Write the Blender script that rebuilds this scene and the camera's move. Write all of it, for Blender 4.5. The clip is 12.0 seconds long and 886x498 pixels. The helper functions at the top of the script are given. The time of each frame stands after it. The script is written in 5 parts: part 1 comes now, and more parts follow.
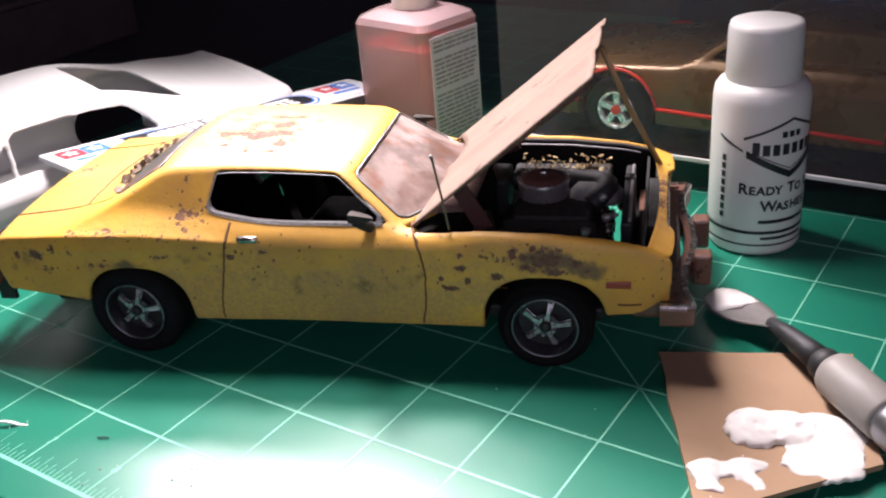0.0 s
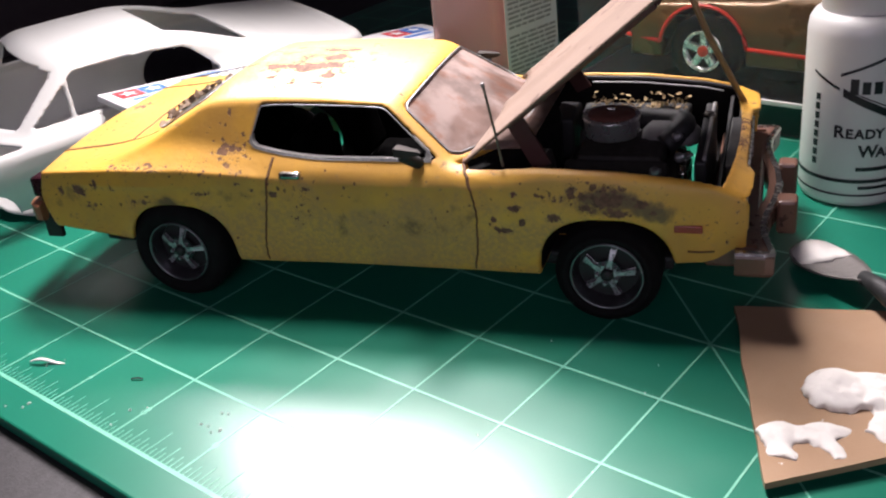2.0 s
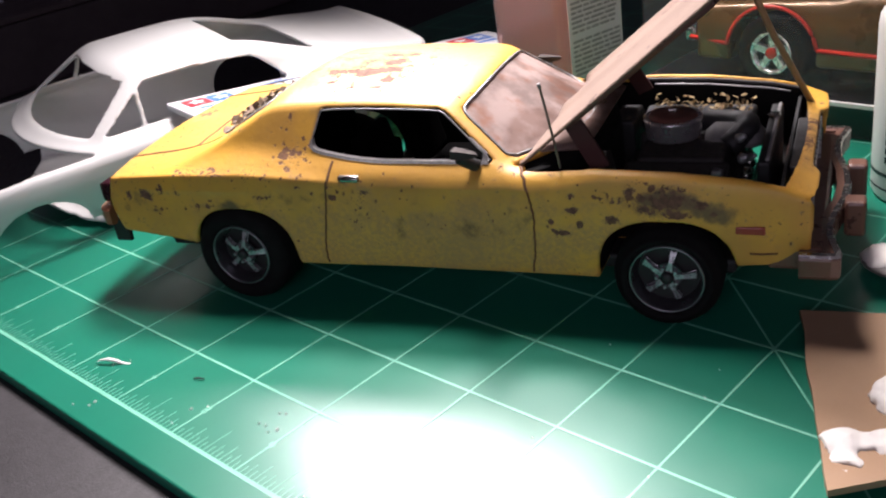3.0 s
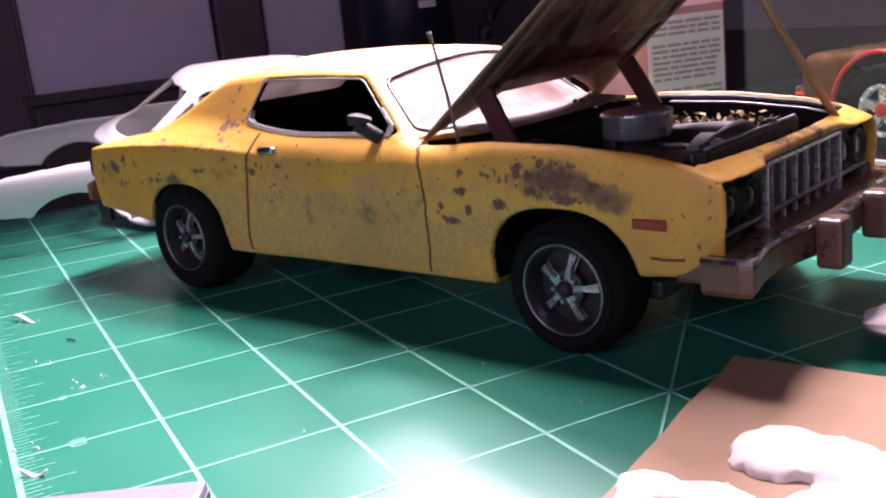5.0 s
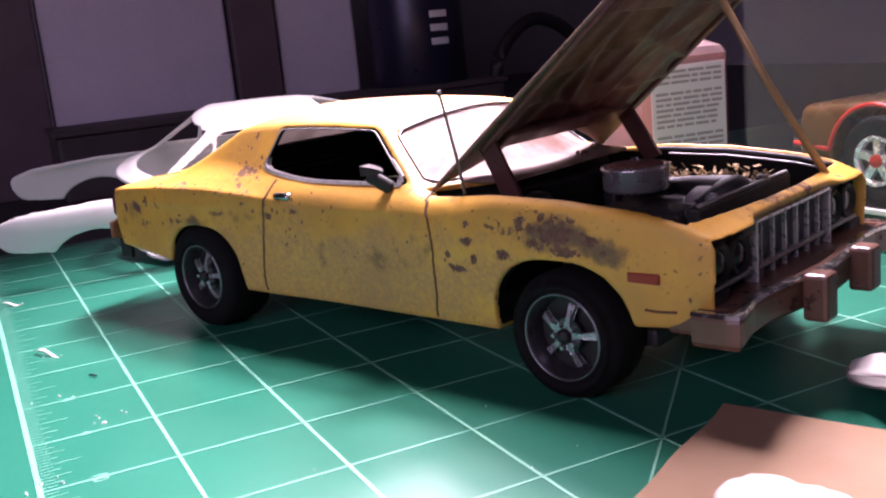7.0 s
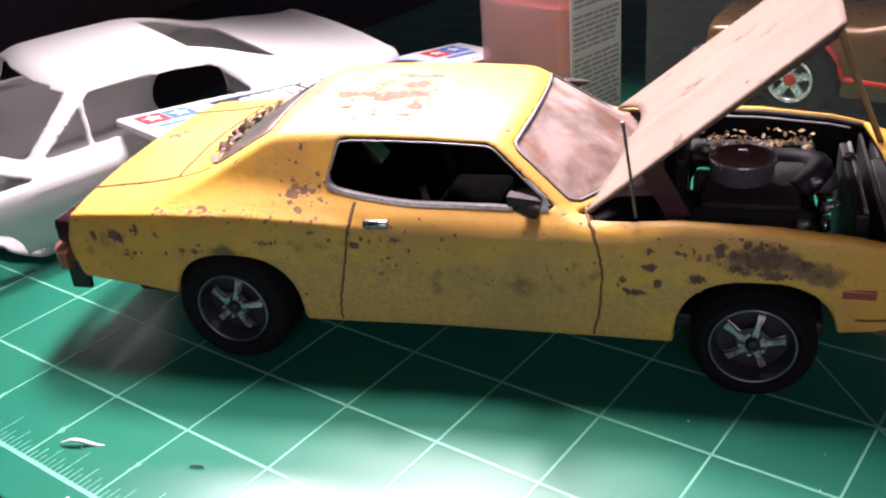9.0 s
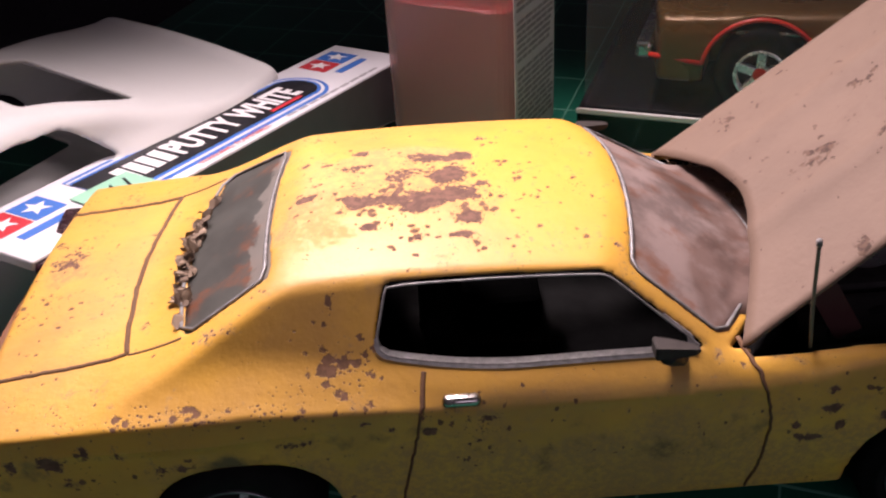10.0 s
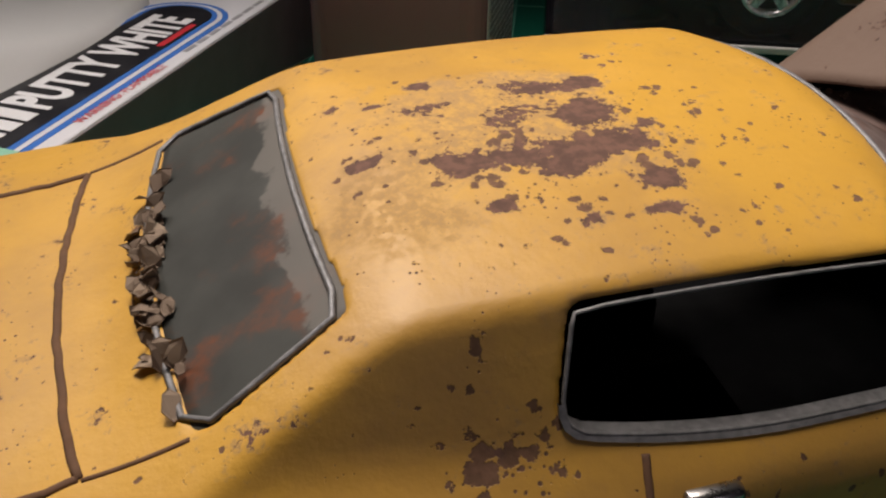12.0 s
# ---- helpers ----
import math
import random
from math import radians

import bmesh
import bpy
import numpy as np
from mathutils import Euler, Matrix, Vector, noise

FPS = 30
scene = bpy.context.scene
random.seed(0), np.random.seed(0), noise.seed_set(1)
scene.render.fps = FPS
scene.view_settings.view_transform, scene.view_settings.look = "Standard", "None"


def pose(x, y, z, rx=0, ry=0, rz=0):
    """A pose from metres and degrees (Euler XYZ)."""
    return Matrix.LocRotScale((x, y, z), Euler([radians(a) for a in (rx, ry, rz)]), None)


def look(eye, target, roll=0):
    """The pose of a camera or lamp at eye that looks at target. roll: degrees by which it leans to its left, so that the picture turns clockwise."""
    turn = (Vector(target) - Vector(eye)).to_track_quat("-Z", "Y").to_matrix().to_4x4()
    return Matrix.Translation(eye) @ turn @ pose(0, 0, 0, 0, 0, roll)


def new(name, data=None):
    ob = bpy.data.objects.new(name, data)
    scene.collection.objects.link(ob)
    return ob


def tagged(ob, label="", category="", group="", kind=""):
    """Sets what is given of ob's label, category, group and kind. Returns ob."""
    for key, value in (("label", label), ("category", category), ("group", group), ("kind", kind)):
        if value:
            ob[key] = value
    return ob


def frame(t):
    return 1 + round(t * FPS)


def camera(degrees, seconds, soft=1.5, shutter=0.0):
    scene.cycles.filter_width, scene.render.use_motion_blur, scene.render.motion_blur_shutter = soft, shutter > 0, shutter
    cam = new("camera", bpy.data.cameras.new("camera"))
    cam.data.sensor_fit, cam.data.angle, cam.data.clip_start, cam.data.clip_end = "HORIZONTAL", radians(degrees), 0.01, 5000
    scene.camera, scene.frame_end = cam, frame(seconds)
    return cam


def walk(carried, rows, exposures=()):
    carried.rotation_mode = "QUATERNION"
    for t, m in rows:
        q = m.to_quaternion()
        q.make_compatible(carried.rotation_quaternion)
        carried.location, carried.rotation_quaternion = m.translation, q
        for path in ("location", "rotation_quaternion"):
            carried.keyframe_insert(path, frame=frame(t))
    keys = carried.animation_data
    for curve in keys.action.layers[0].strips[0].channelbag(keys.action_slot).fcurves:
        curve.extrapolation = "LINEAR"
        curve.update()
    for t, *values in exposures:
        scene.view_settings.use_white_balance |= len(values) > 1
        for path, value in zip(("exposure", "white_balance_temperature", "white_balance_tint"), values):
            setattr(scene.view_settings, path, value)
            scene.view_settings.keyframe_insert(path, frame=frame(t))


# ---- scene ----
cam = camera(48.1, 12.0, soft=2.2)
PATH = [
    (0, (-0.104, -0.39, 0.155), (1.357, 0.641, -0.742), -4.9),
    (0.5, (-0.103, -0.376, 0.141), (1.255, 0.75, -0.801), -6.4),
    (1, (-0.097, -0.38, 0.141), (1.256, 0.756, -0.798), -5.1),
    (1.5, (-0.089, -0.388, 0.139), (1.258, 0.769, -0.782), -7.0),
    (2, (-0.086, -0.391, 0.137), (1.235, 0.793, -0.788), -6.8),
    (2.5, (-0.088, -0.389, 0.137), (1.199, 0.838, -0.778), -7.5),
    (2.7, (-0.088, -0.39, 0.137), (1.185, 0.856, -0.773), -8.1),
    (4.3, (-0.02, -0.424, 0.082), (0.964, 1.192, -0.568), -7.7),
    (4.5, (-0.011, -0.426, 0.075), (0.961, 1.207, -0.548), -7.0),
    (5, (0.0, -0.431, 0.069), (0.85, 1.313, -0.418), -6.2),
    (5.5, (-0.001, -0.435, 0.067), (0.794, 1.361, -0.31), -6.3),
    (6, (-0.001, -0.435, 0.065), (0.754, 1.376, -0.326), -7.1),
    (6.5, (0.0, -0.435, 0.065), (0.74, 1.378, -0.344), -7.1),
    (6.7, (-0.001, -0.44, 0.068), (0.787, 1.35, -0.351), -6.3),
    (8.3, (-0.029, -0.402, 0.104), (1.044, 1.108, -0.651), -9.0),
    (8.5, (-0.045, -0.38, 0.106), (1.131, 0.986, -0.76), -9.7),
    (9, (-0.079, -0.338, 0.133), (1.314, 0.769, -0.78), -4.9),
    (9.5, (-0.076, -0.287, 0.145), (1.404, 0.56, -0.9), -5.2),
    (10, (-0.043, -0.244, 0.144), (1.523, 0.355, -0.947), -3.8),
    (10.5, (-0.021, -0.202, 0.134), (1.625, 0.16, -0.942), -0.4),
    (11, (-0.006, -0.187, 0.116), (1.638, 0.005, -1.006), 2.5),
    (11.5, (0.004, -0.183, 0.108), (1.654, -0.061, -1.014), 3.9),
    (12, (0.005, -0.184, 0.109), (1.625, -0.03, -1.054), 1.0),
]
EXPOSURES = [(0.0, 0.76, 6450, 27), (0.5, 0.50, 6450, 23), (2.7, 0.54, 6450, 23), (4.3, 0.84, 6450, 42), (5.5, 1.34, 6350, 54), (6.7, 1.34, 6350, 55), (8.3, 0.86, 6450, 31), (9.0, 0.82, 6500, 34), (9.5, 0.22, 6650, 38), (10.0, -0.42, 6850, 38), (10.5, -1.20, 6900, 27), (11.0, -1.40, 6850, 22), (12.0, -1.50, 6800, 18)]
walk(cam, [(t, look(eye, target, roll)) for t, eye, target, roll in PATH], EXPOSURES)

# ---- world and lamps ----
world = bpy.data.worlds.new("ambient_fill")
scene.world = world
world.use_nodes = True
world.node_tree.nodes["Background"].inputs[0].default_value = (0.75, 0.8, 1.0, 1)
world.node_tree.nodes["Background"].inputs[1].default_value = 0.05


def lamp(name, kind, energy, m, colour=(1, 1, 1), **more):
    data = bpy.data.lights.new(name, kind)
    data.energy, data.color = energy, colour
    for key, value in more.items():
        setattr(data, key, value)
    ob = new(name, data)
    ob.matrix_world = m
    return ob


for place, power, wide in (((0.156, -0.160, 0.36), 4.6, 64), ((0.236, -0.074, 0.36), 11.2, 56)):
    lamp("desk_lamp_light", "SPOT", power, look(place, (0.080, -0.208, 0.0)), (1.0, 0.97, 0.92),
         shadow_soft_size=0.042, spot_size=radians(wide), spot_blend=0.85)
lamp("bench_lamp_light", "SPOT", 14.5, look((0.325, 0.110, 0.360), (0.045, -0.282, 0.0)), (1.0, 0.98, 0.95),
     shadow_soft_size=0.06, spot_size=radians(17.5), spot_blend=0.75)
# added soft fill from an unseen source, lifts the near flanks and boards
lamp("ambient_fill", "AREA", 1.35, look((-0.60, -0.70, 0.34), (0.10, -0.10, 0.03)), (0.90, 0.84, 1.0), shape="RECTANGLE", size=0.7, size_y=0.4)

# ---- materials ----


class Nodes:
    """Short hand for a node tree."""

    def __init__(self, name):
        self.mat = bpy.data.materials.new(name)
        self.mat.use_nodes = True
        self.tree = self.mat.node_tree
        self.bsdf = self.tree.nodes["Principled BSDF"]
        self.coord = self.tree.nodes.new("ShaderNodeTexCoord").outputs["Object"]

    def put(self, socket, value):
        if isinstance(value, bpy.types.NodeSocket):
            self.tree.links.new(value, socket)
        elif isinstance(value, (tuple, list)) and len(value) == 3 and socket.type == "RGBA":
            socket.default_value = (*value, 1)
        else:
            socket.default_value = value

    def set(self, **inputs):
        for key, value in inputs.items():
            self.put(self.bsdf.inputs[key.replace("_", " ")], value)
        return self

    def noise(self, scale, detail=4.0, rough=0.55, offset=(0, 0, 0), stretch=(1, 1, 1), colour=False):
        mapping = self.tree.nodes.new("ShaderNodeMapping")
        mapping.inputs["Location"].default_value = offset
        mapping.inputs["Scale"].default_value = stretch
        self.put(mapping.inputs["Vector"], self.coord)
        n = self.tree.nodes.new("ShaderNodeTexNoise")
        self.put(n.inputs["Vector"], mapping.outputs[0])
        for key, value in (("Scale", scale), ("Detail", detail), ("Roughness", rough)):
            n.inputs[key].default_value = value
        return n.outputs["Color" if colour else "Fac"]

    def cells(self, scale, feature="F1"):
        n = self.tree.nodes.new("ShaderNodeTexVoronoi")
        n.feature = feature
        n.inputs["Scale"].default_value = scale
        self.put(n.inputs["Vector"], self.coord)
        return n.outputs["Distance"]

    def math(self, op, a, b=0.0, c=0.0):
        n = self.tree.nodes.new("ShaderNodeMath")
        n.operation = op
        for socket, value in zip(n.inputs, (a, b, c)):
            self.put(socket, value)
        return n.outputs[0]

    def ramp(self, value, low, high, to0=0.0, to1=1.0):
        n = self.tree.nodes.new("ShaderNodeMapRange")
        n.interpolation_type = "SMOOTHSTEP"
        for socket, v in zip(n.inputs, (value, low, high, to0, to1)):
            self.put(socket, v)
        return n.outputs[0]

    def mix(self, fac, a, b):
        n = self.tree.nodes.new("ShaderNodeMix")
        n.data_type = "RGBA"
        self.put(n.inputs[0], fac)
        self.put(n.inputs[6], a)
        self.put(n.inputs[7], b)
        return n.outputs[2]

    def bump(self, height, strength=0.3, distance=0.0005):
        n = self.tree.nodes.new("ShaderNodeBump")
        n.inputs["Strength"].default_value = strength
        n.inputs["Distance"].default_value = distance
        self.put(n.inputs["Height"], height)
        self.put(self.bsdf.inputs["Normal"], n.outputs[0])
        return self

    def blob(self, centre, radii):
        """1 in the middle of an ellipsoid, 0 outside."""
        n = self.tree.nodes.new("ShaderNodeMapping")
        n.inputs["Scale"].default_value = [1 / r for r in radii]
        n.inputs["Location"].default_value = [-c / r for c, r in zip(centre, radii)]
        self.put(n.inputs["Vector"], self.coord)
        d = self.tree.nodes.new("ShaderNodeVectorMath")
        d.operation = "LENGTH"
        self.put(d.inputs[0], n.outputs[0])
        return self.ramp(d.outputs["Value"], 0.0, 1.0, 1.0, 0.0)


def surface(name, colour, rough=0.5, metal=0.0, vary=0.15, scale=60.0, bump=0.15, grain=900.0, uneven=0.1, **more):
    """A plain material with stains at one scale, and grain and relief at another."""
    n = Nodes(name)
    big = n.ramp(n.noise(scale), 0.3, 0.7)
    dark = tuple(c * (1 - vary) for c in colour)
    fine = n.noise(grain, 3)
    n.set(Base_Color=n.mix(n.math("MULTIPLY", n.math("ADD", big, fine), 0.5), dark, colour),
          Roughness=n.ramp(n.noise(scale * 2.3), 0.2, 0.8, max(0.02, rough - uneven), rough + uneven), Metallic=metal, **more)
    n.bump(fine, bump, 0.0002)
    return n.mat


def rusty(name, paint, rust, blobs, spots=0.62, rough=0.42, base=0.0, grain=420.0):
    """Paint that is chipped to the rust: more within the blobs (centre, radii, weight)."""
    n = Nodes(name)
    where = base
    for centre, radii, weight in blobs:
        where = n.math("ADD", where, n.math("MULTIPLY", n.blob(centre, radii), weight))
    chips = n.math("ADD", n.noise(grain, 5, 0.6), where)
    coarse = n.math("ADD", n.noise(grain * 0.33, 5, 0.65, (0.3, 0.1, 0)), where)
    fac = n.math("MAXIMUM", n.ramp(chips, spots + 0.10, spots + 0.13), n.ramp(coarse, spots + 0.05, spots + 0.08))
    haze = n.ramp(coarse, spots - 0.14, spots + 0.05, 0.0, 0.35)
    dirt = n.ramp(n.noise(38, 5, 0.6, (0.2, 0.7, 0.1)), 0.42, 0.75, 0.0, 0.30)
    rust_mix = n.mix(n.ramp(n.noise(900, 3), 0.35, 0.65), rust, tuple(c * 0.45 for c in rust))
    painted = n.mix(dirt, paint, tuple(c * 0.62 for c in paint))
    painted = n.mix(haze, painted, tuple(0.5 * (a + b) for a, b in zip(paint, rust)))
    n.set(Base_Color=n.mix(fac, painted, rust_mix), Roughness=n.ramp(fac, 0, 1, rough, 0.9))
    n.bump(n.math("ADD", n.math("MULTIPLY", fac, -0.6), n.noise(700, 4)), 0.25, 0.0003)
    return n.mat


YELLOW = (0.64, 0.342, 0.042)
RUST = (0.13, 0.055, 0.03)


def weathered(name, paint, rust):
    """Old paint: bare rusty patches, clusters of pits, smoky stains, and scuffs with painted haze, each where the mesh
    carries its weight.
    """
    n = Nodes(name)

    def weight(key):
        a = n.tree.nodes.new("ShaderNodeAttribute")
        a.attribute_name = key
        return a.outputs["Fac"]

    in_patch, in_dots, in_smoke, in_scuff_haze = weight("patches"), weight("dots"), weight("smoke"), weight("scuffs_haze")
    ragged = n.math("ADD", n.math("MULTIPLY", n.math("SUBTRACT", n.noise(420, 6, 0.75, (0.5, 0.9, 0.1)), 0.5), 1.0),
                    n.math("MULTIPLY", n.math("SUBTRACT", n.noise(1300, 3, 0.6, (0.2, 0.4, 0.7)), 0.5), 0.45))
    coarse = n.math("ADD", n.math("ADD", n.noise(135, 7, 0.62, (0.31, 0.12, 0.05)), ragged), in_patch)
    bare = n.ramp(coarse, 0.755, 0.775)
    worn = n.ramp(n.math("ADD", n.noise(110, 6, 0.65, (0.9, 0.4, 0.2)), in_scuff_haze), 0.62, 0.86)
    scuff_haze = n.math("MAXIMUM", n.math("MULTIPLY", n.ramp(coarse, 0.60, 0.76), n.ramp(n.noise(1100, 4, 0.7), 0.42, 0.58)),
                   n.math("MULTIPLY", worn, n.ramp(n.noise(820, 6, 0.75, (0.2, 0.2, 0.6)), 0.38, 0.60, 0.25, 1.0)))
    size = n.math("ADD", n.math("MULTIPLY", in_dots, 0.62), n.math("MULTIPLY", n.math("SUBTRACT", n.noise(210, 3, 0.5, (0.7, 0.2, 0.4)), 0.52), 1.15))
    warp = n.math("ADD", n.cells(470), n.math("MULTIPLY", n.math("SUBTRACT", n.noise(950, 4, 0.65), 0.5), 1.1))
    pits = n.ramp(n.math("SUBTRACT", size, warp), -0.02, 0.05)
    specks = n.math("SUBTRACT", n.math("ADD", n.math("MULTIPLY", in_dots, 0.34), n.math("MULTIPLY", n.math("SUBTRACT", n.noise(160, 3, 0.5, (0.3, 0.8, 0.4)), 0.5), 1.0)), n.cells(1250))
    pits = n.math("MAXIMUM", pits, n.ramp(specks, -0.02, 0.06))
    stain = n.ramp(n.math("ADD", n.noise(150, 5, 0.6, (0.1, 0.5, 0.2)), in_smoke), 0.68, 0.92, 0.0, 0.85)
    grime = n.ramp(n.noise(34, 6, 0.62, (0.2, 0.7, 0.1)), 0.36, 0.72, 0.0, 0.46)
    fade = n.ramp(n.noise(90, 6, 0.6, (0.6, 0.3, 0.9)), 0.45, 0.8, 0.0, 0.35)
    colour = n.mix(grime, paint, (0.28, 0.150, 0.062))
    colour = n.mix(fade, colour, tuple(min(1.0, c * 1.12 + 0.03) for c in paint))
    colour = n.mix(n.math("MULTIPLY", scuff_haze, 0.72), colour, (0.36, 0.225, 0.110))
    colour = n.mix(stain, colour, (0.085, 0.055, 0.035))
    rusted = n.mix(n.ramp(n.noise(800, 4), 0.35, 0.65), rust, tuple(c * 0.6 for c in rust))
    gone = n.math("MAXIMUM", bare, n.math("MULTIPLY", pits, 0.92))
    colour = n.mix(gone, colour, rusted)
    n.set(Base_Color=colour, Roughness=n.ramp(n.math("MAXIMUM", gone, scuff_haze), 0, 1, 0.47, 0.88))
    relief = n.math("ADD", n.math("MULTIPLY", gone, -1.0), n.math("MULTIPLY", n.noise(360, 6, 0.6), 0.8))
    n.bump(relief, 0.42, 0.0004)
    return n.mat


def on_roof(*spots):
    """Bare places seen from above: (x, y, half length, half width, weight), millimetres."""
    return tuple(((x / 1000, y / 1000, 0.058), (u / 1000, v / 1000, 0.010), w) for x, y, u, v, w in spots)


def on_flank(*spots):
    """Bare places seen from the side: (x, z, half length, half height, weight), millimetres."""
    return tuple(((x / 1000, -0.039, z / 1000), (u / 1000, 0.010, v / 1000), w) for x, z, u, v, w in spots)


ROOF_PATCHES = on_roof((-16.5, 6.2, 9.0, 3.9, 0.50), (-10.5, 6.6, 4.5, 3.6, 0.42), (-14.0, -0.4, 6.0, 5.4, 0.50), (-12.6, -7.6, 7.0, 4.8, 0.54), (-22.0, 0.5, 7.0, 5.0, 0.30), (-20.0, -7.8, 8.0, 4.6, 0.48),
                       (-19.3, -11.2, 5.0, 3.2, 0.50), (-28.5, -7.6, 7.6, 4.0, 0.52), (-39.0, -4.2, 4.2, 2.4, 0.50), (-29.6, 4.8, 6.5, 2.2, 0.44))
ROOF_CHIPS = on_roof((-10.9, -14.2, 3.7, 2.8, 0.50), (-12.2, -18.7, 4.2, 1.9, 0.50), (-28.1, -15.1, 2.7, 1.7, 0.48), (-19.8, -18.8, 3.4, 1.8, 0.36), (-35.6, 7.0, 3.0, 1.6, 0.42),
                     (-7.9, -4.2, 2.4, 1.5, 0.46), (-7.2, 14.2, 2.6, 2.0, 0.40), (-29.6, 10.8, 3.6, 2.2, 0.36), (-10.6, -23.0, 1.6, 1.4, 0.42), (-40.0, 9.0, 2.2, 1.5, 0.36))
TRUNK_PATCHES = tuple(((x / 1000, y / 1000, 0.040), (u / 1000, v / 1000, 0.008), w) for x, y, u, v, w in ((-88.8, 7.1, 6.0, 6.5, 0.36), (-85.7, -4.7, 3.0, 2.2, 0.38), (-92.0, 14.0, 3.5, 3.0, 0.32)))
FENDER_SPOTS = on_flank((45.2, 31.9, 2.8, 1.7, 0.50), (39.6, 28.4, 1.6, 1.5, 0.46), (42.9, 25.5, 3.2, 1.4, 0.50), (46.8, 28.0, 1.8, 2.2, 0.52), (40.2, 25.9, 1.3, 1.2, 0.44), (45.0, 35.2, 1.8, 1.1, 0.34))
ARCH_RUST = on_flank((54.7, 29.4, 5.0, 2.6, 0.42), (63.0, 32.4, 5.2, 2.2, 0.42), (68.0, 34.6, 6.6, 2.4, 0.46), (69.0, 37.4, 6.0, 2.0, 0.36), (75.6, 33.8, 3.8, 1.9, 0.46), (78.4, 31.6, 2.2, 1.4, 0.44),
                     (59.4, 36.8, 4.0, 1.8, 0.34), (55.3, 35.0, 3.4, 1.8, 0.34), (70.0, 31.2, 7.0, 1.8, 0.42), (97.3, 32.0, 1.2, 1.5, 0.48), (95.4, 24.0, 1.1, 1.6, 0.48))
QUARTER_SPOTS = on_flank((-80.2, 33.6, 3.8, 3.6, 0.48), (-74.2, 35.4, 1.5, 2.6, 0.42), (-86.6, 32.6, 1.8, 2.6, 0.42), (-78.4, 28.2, 2.6, 1.5, 0.44), (-69.5, 35.0, 1.8, 2.6, 0.38), (-59.5, 30.2, 7.0, 1.6, 0.36),
                         (-41.5, 33.0, 7.0, 2.0, 0.32), (-26.2, 34.8, 3.0, 1.9, 0.46), (-20.0, 33.4, 2.4, 1.8, 0.34), (-10.5, 35.2, 2.2, 1.2, 0.36), (-30.0, 36.2, 3.0, 1.4, 0.36), (-55.0, 39.4, 5.0, 0.9, 0.36))
m_body = weathered("weathered_yellow_paint", YELLOW, (0.172, 0.084, 0.054))
WEAR = dict(patches=ROOF_PATCHES + ROOF_CHIPS + TRUNK_PATCHES + FENDER_SPOTS + ARCH_RUST + QUARTER_SPOTS + (((0.097, 0.0, 0.036), (0.010, 0.036, 0.006), 0.24),),
                   dots=(((-0.017, -0.006, 0.058), (0.044, 0.034, 0.012), 0.52), ((-0.033, -0.035, 0.0435), (0.0095, 0.012, 0.0078), 1.12), ((-0.035, -0.029, 0.0515), (0.003, 0.006, 0.0045), 0.72), ((-0.080, -0.039, 0.033), (0.015, 0.010, 0.008), 0.50),
                         ((0.062, -0.039, 0.0355), (0.018, 0.010, 0.008), 0.74), ((-0.012, -0.039, 0.036), (0.012, 0.010, 0.006), 0.56), ((-0.060, -0.040, 0.0400), (0.040, 0.006, 0.0028), 0.54),
                         ((-0.090, 0.0, 0.041), (0.020, 0.030, 0.010), 0.40), ((-0.062, -0.039, 0.029), (0.018, 0.010, 0.005), 0.45), ((0.094, -0.037, 0.028), (0.007, 0.012, 0.012), 0.30)),
                   smoke=(((0.066, -0.039, 0.0335), (0.022, 0.010, 0.008), 0.42), ((0.080, -0.039, 0.0310), (0.010, 0.010, 0.006), 0.36), ((0.005, -0.039, 0.026), (0.036, 0.010, 0.013), 0.22), ((-0.030, -0.039, 0.034), (0.030, 0.010, 0.006), 0.26), ((-0.056, -0.039, 0.030), (0.022, 0.010, 0.005), 0.34),
                          ((-0.082, -0.039, 0.031), (0.020, 0.010, 0.008), 0.22), ((0.030, -0.039, 0.030), (0.020, 0.010, 0.014), 0.16), ((-0.029, -0.034, 0.050), (0.005, 0.008, 0.010), 0.20)),
                   scuffs_haze=(((-0.024, -0.001, 0.058), (0.028, 0.022, 0.012), 0.52), ((-0.039, -0.014, 0.056), (0.013, 0.015, 0.010), 0.36), ((-0.020, -0.028, 0.054), (0.026, 0.007, 0.005), 0.22), ((-0.088, 0.005, 0.040), (0.014, 0.016, 0.008), 0.30), ((0.098, 0.0, 0.037), (0.010, 0.036, 0.008), 0.30),
                           # tan film along the near flank: grime, with veiling haze painted in
                           ((0.0, -0.039, 0.020), (0.120, 0.012, 0.024), 0.50)))
m_hood = rusty("rusted_primer", (0.165, 0.106, 0.074), (0.112, 0.064, 0.044), (((0.06, 0.0, 0.06), (0.05, 0.05, 0.05), 0.05),), 0.60, 0.75)


def hood_underside():
    """Red primer over old gold paint, worn through in cloudy patches."""
    n = Nodes("rusted_hood_underside")
    cloud = n.ramp(n.noise(42, 5, 0.6, (0.4, 0.1, 0.2)), 0.44, 0.62)
    streak = n.ramp(n.noise(60, 6, 0.7, (0.1, 0.6, 0.3), (0.4, 2.2, 0.4)), 0.50, 0.66)
    colour = n.mix(cloud, (0.110, 0.030, 0.026), (0.170, 0.068, 0.032))
    colour = n.mix(n.math("MULTIPLY", streak, 0.7), colour, (0.055, 0.022, 0.018))
    n.set(Base_Color=colour, Roughness=n.ramp(n.noise(120, 4), 0.3, 0.7, 0.34, 0.66))
    n.bump(n.noise(420, 5, 0.6), 0.35, 0.0004)
    return n.mat


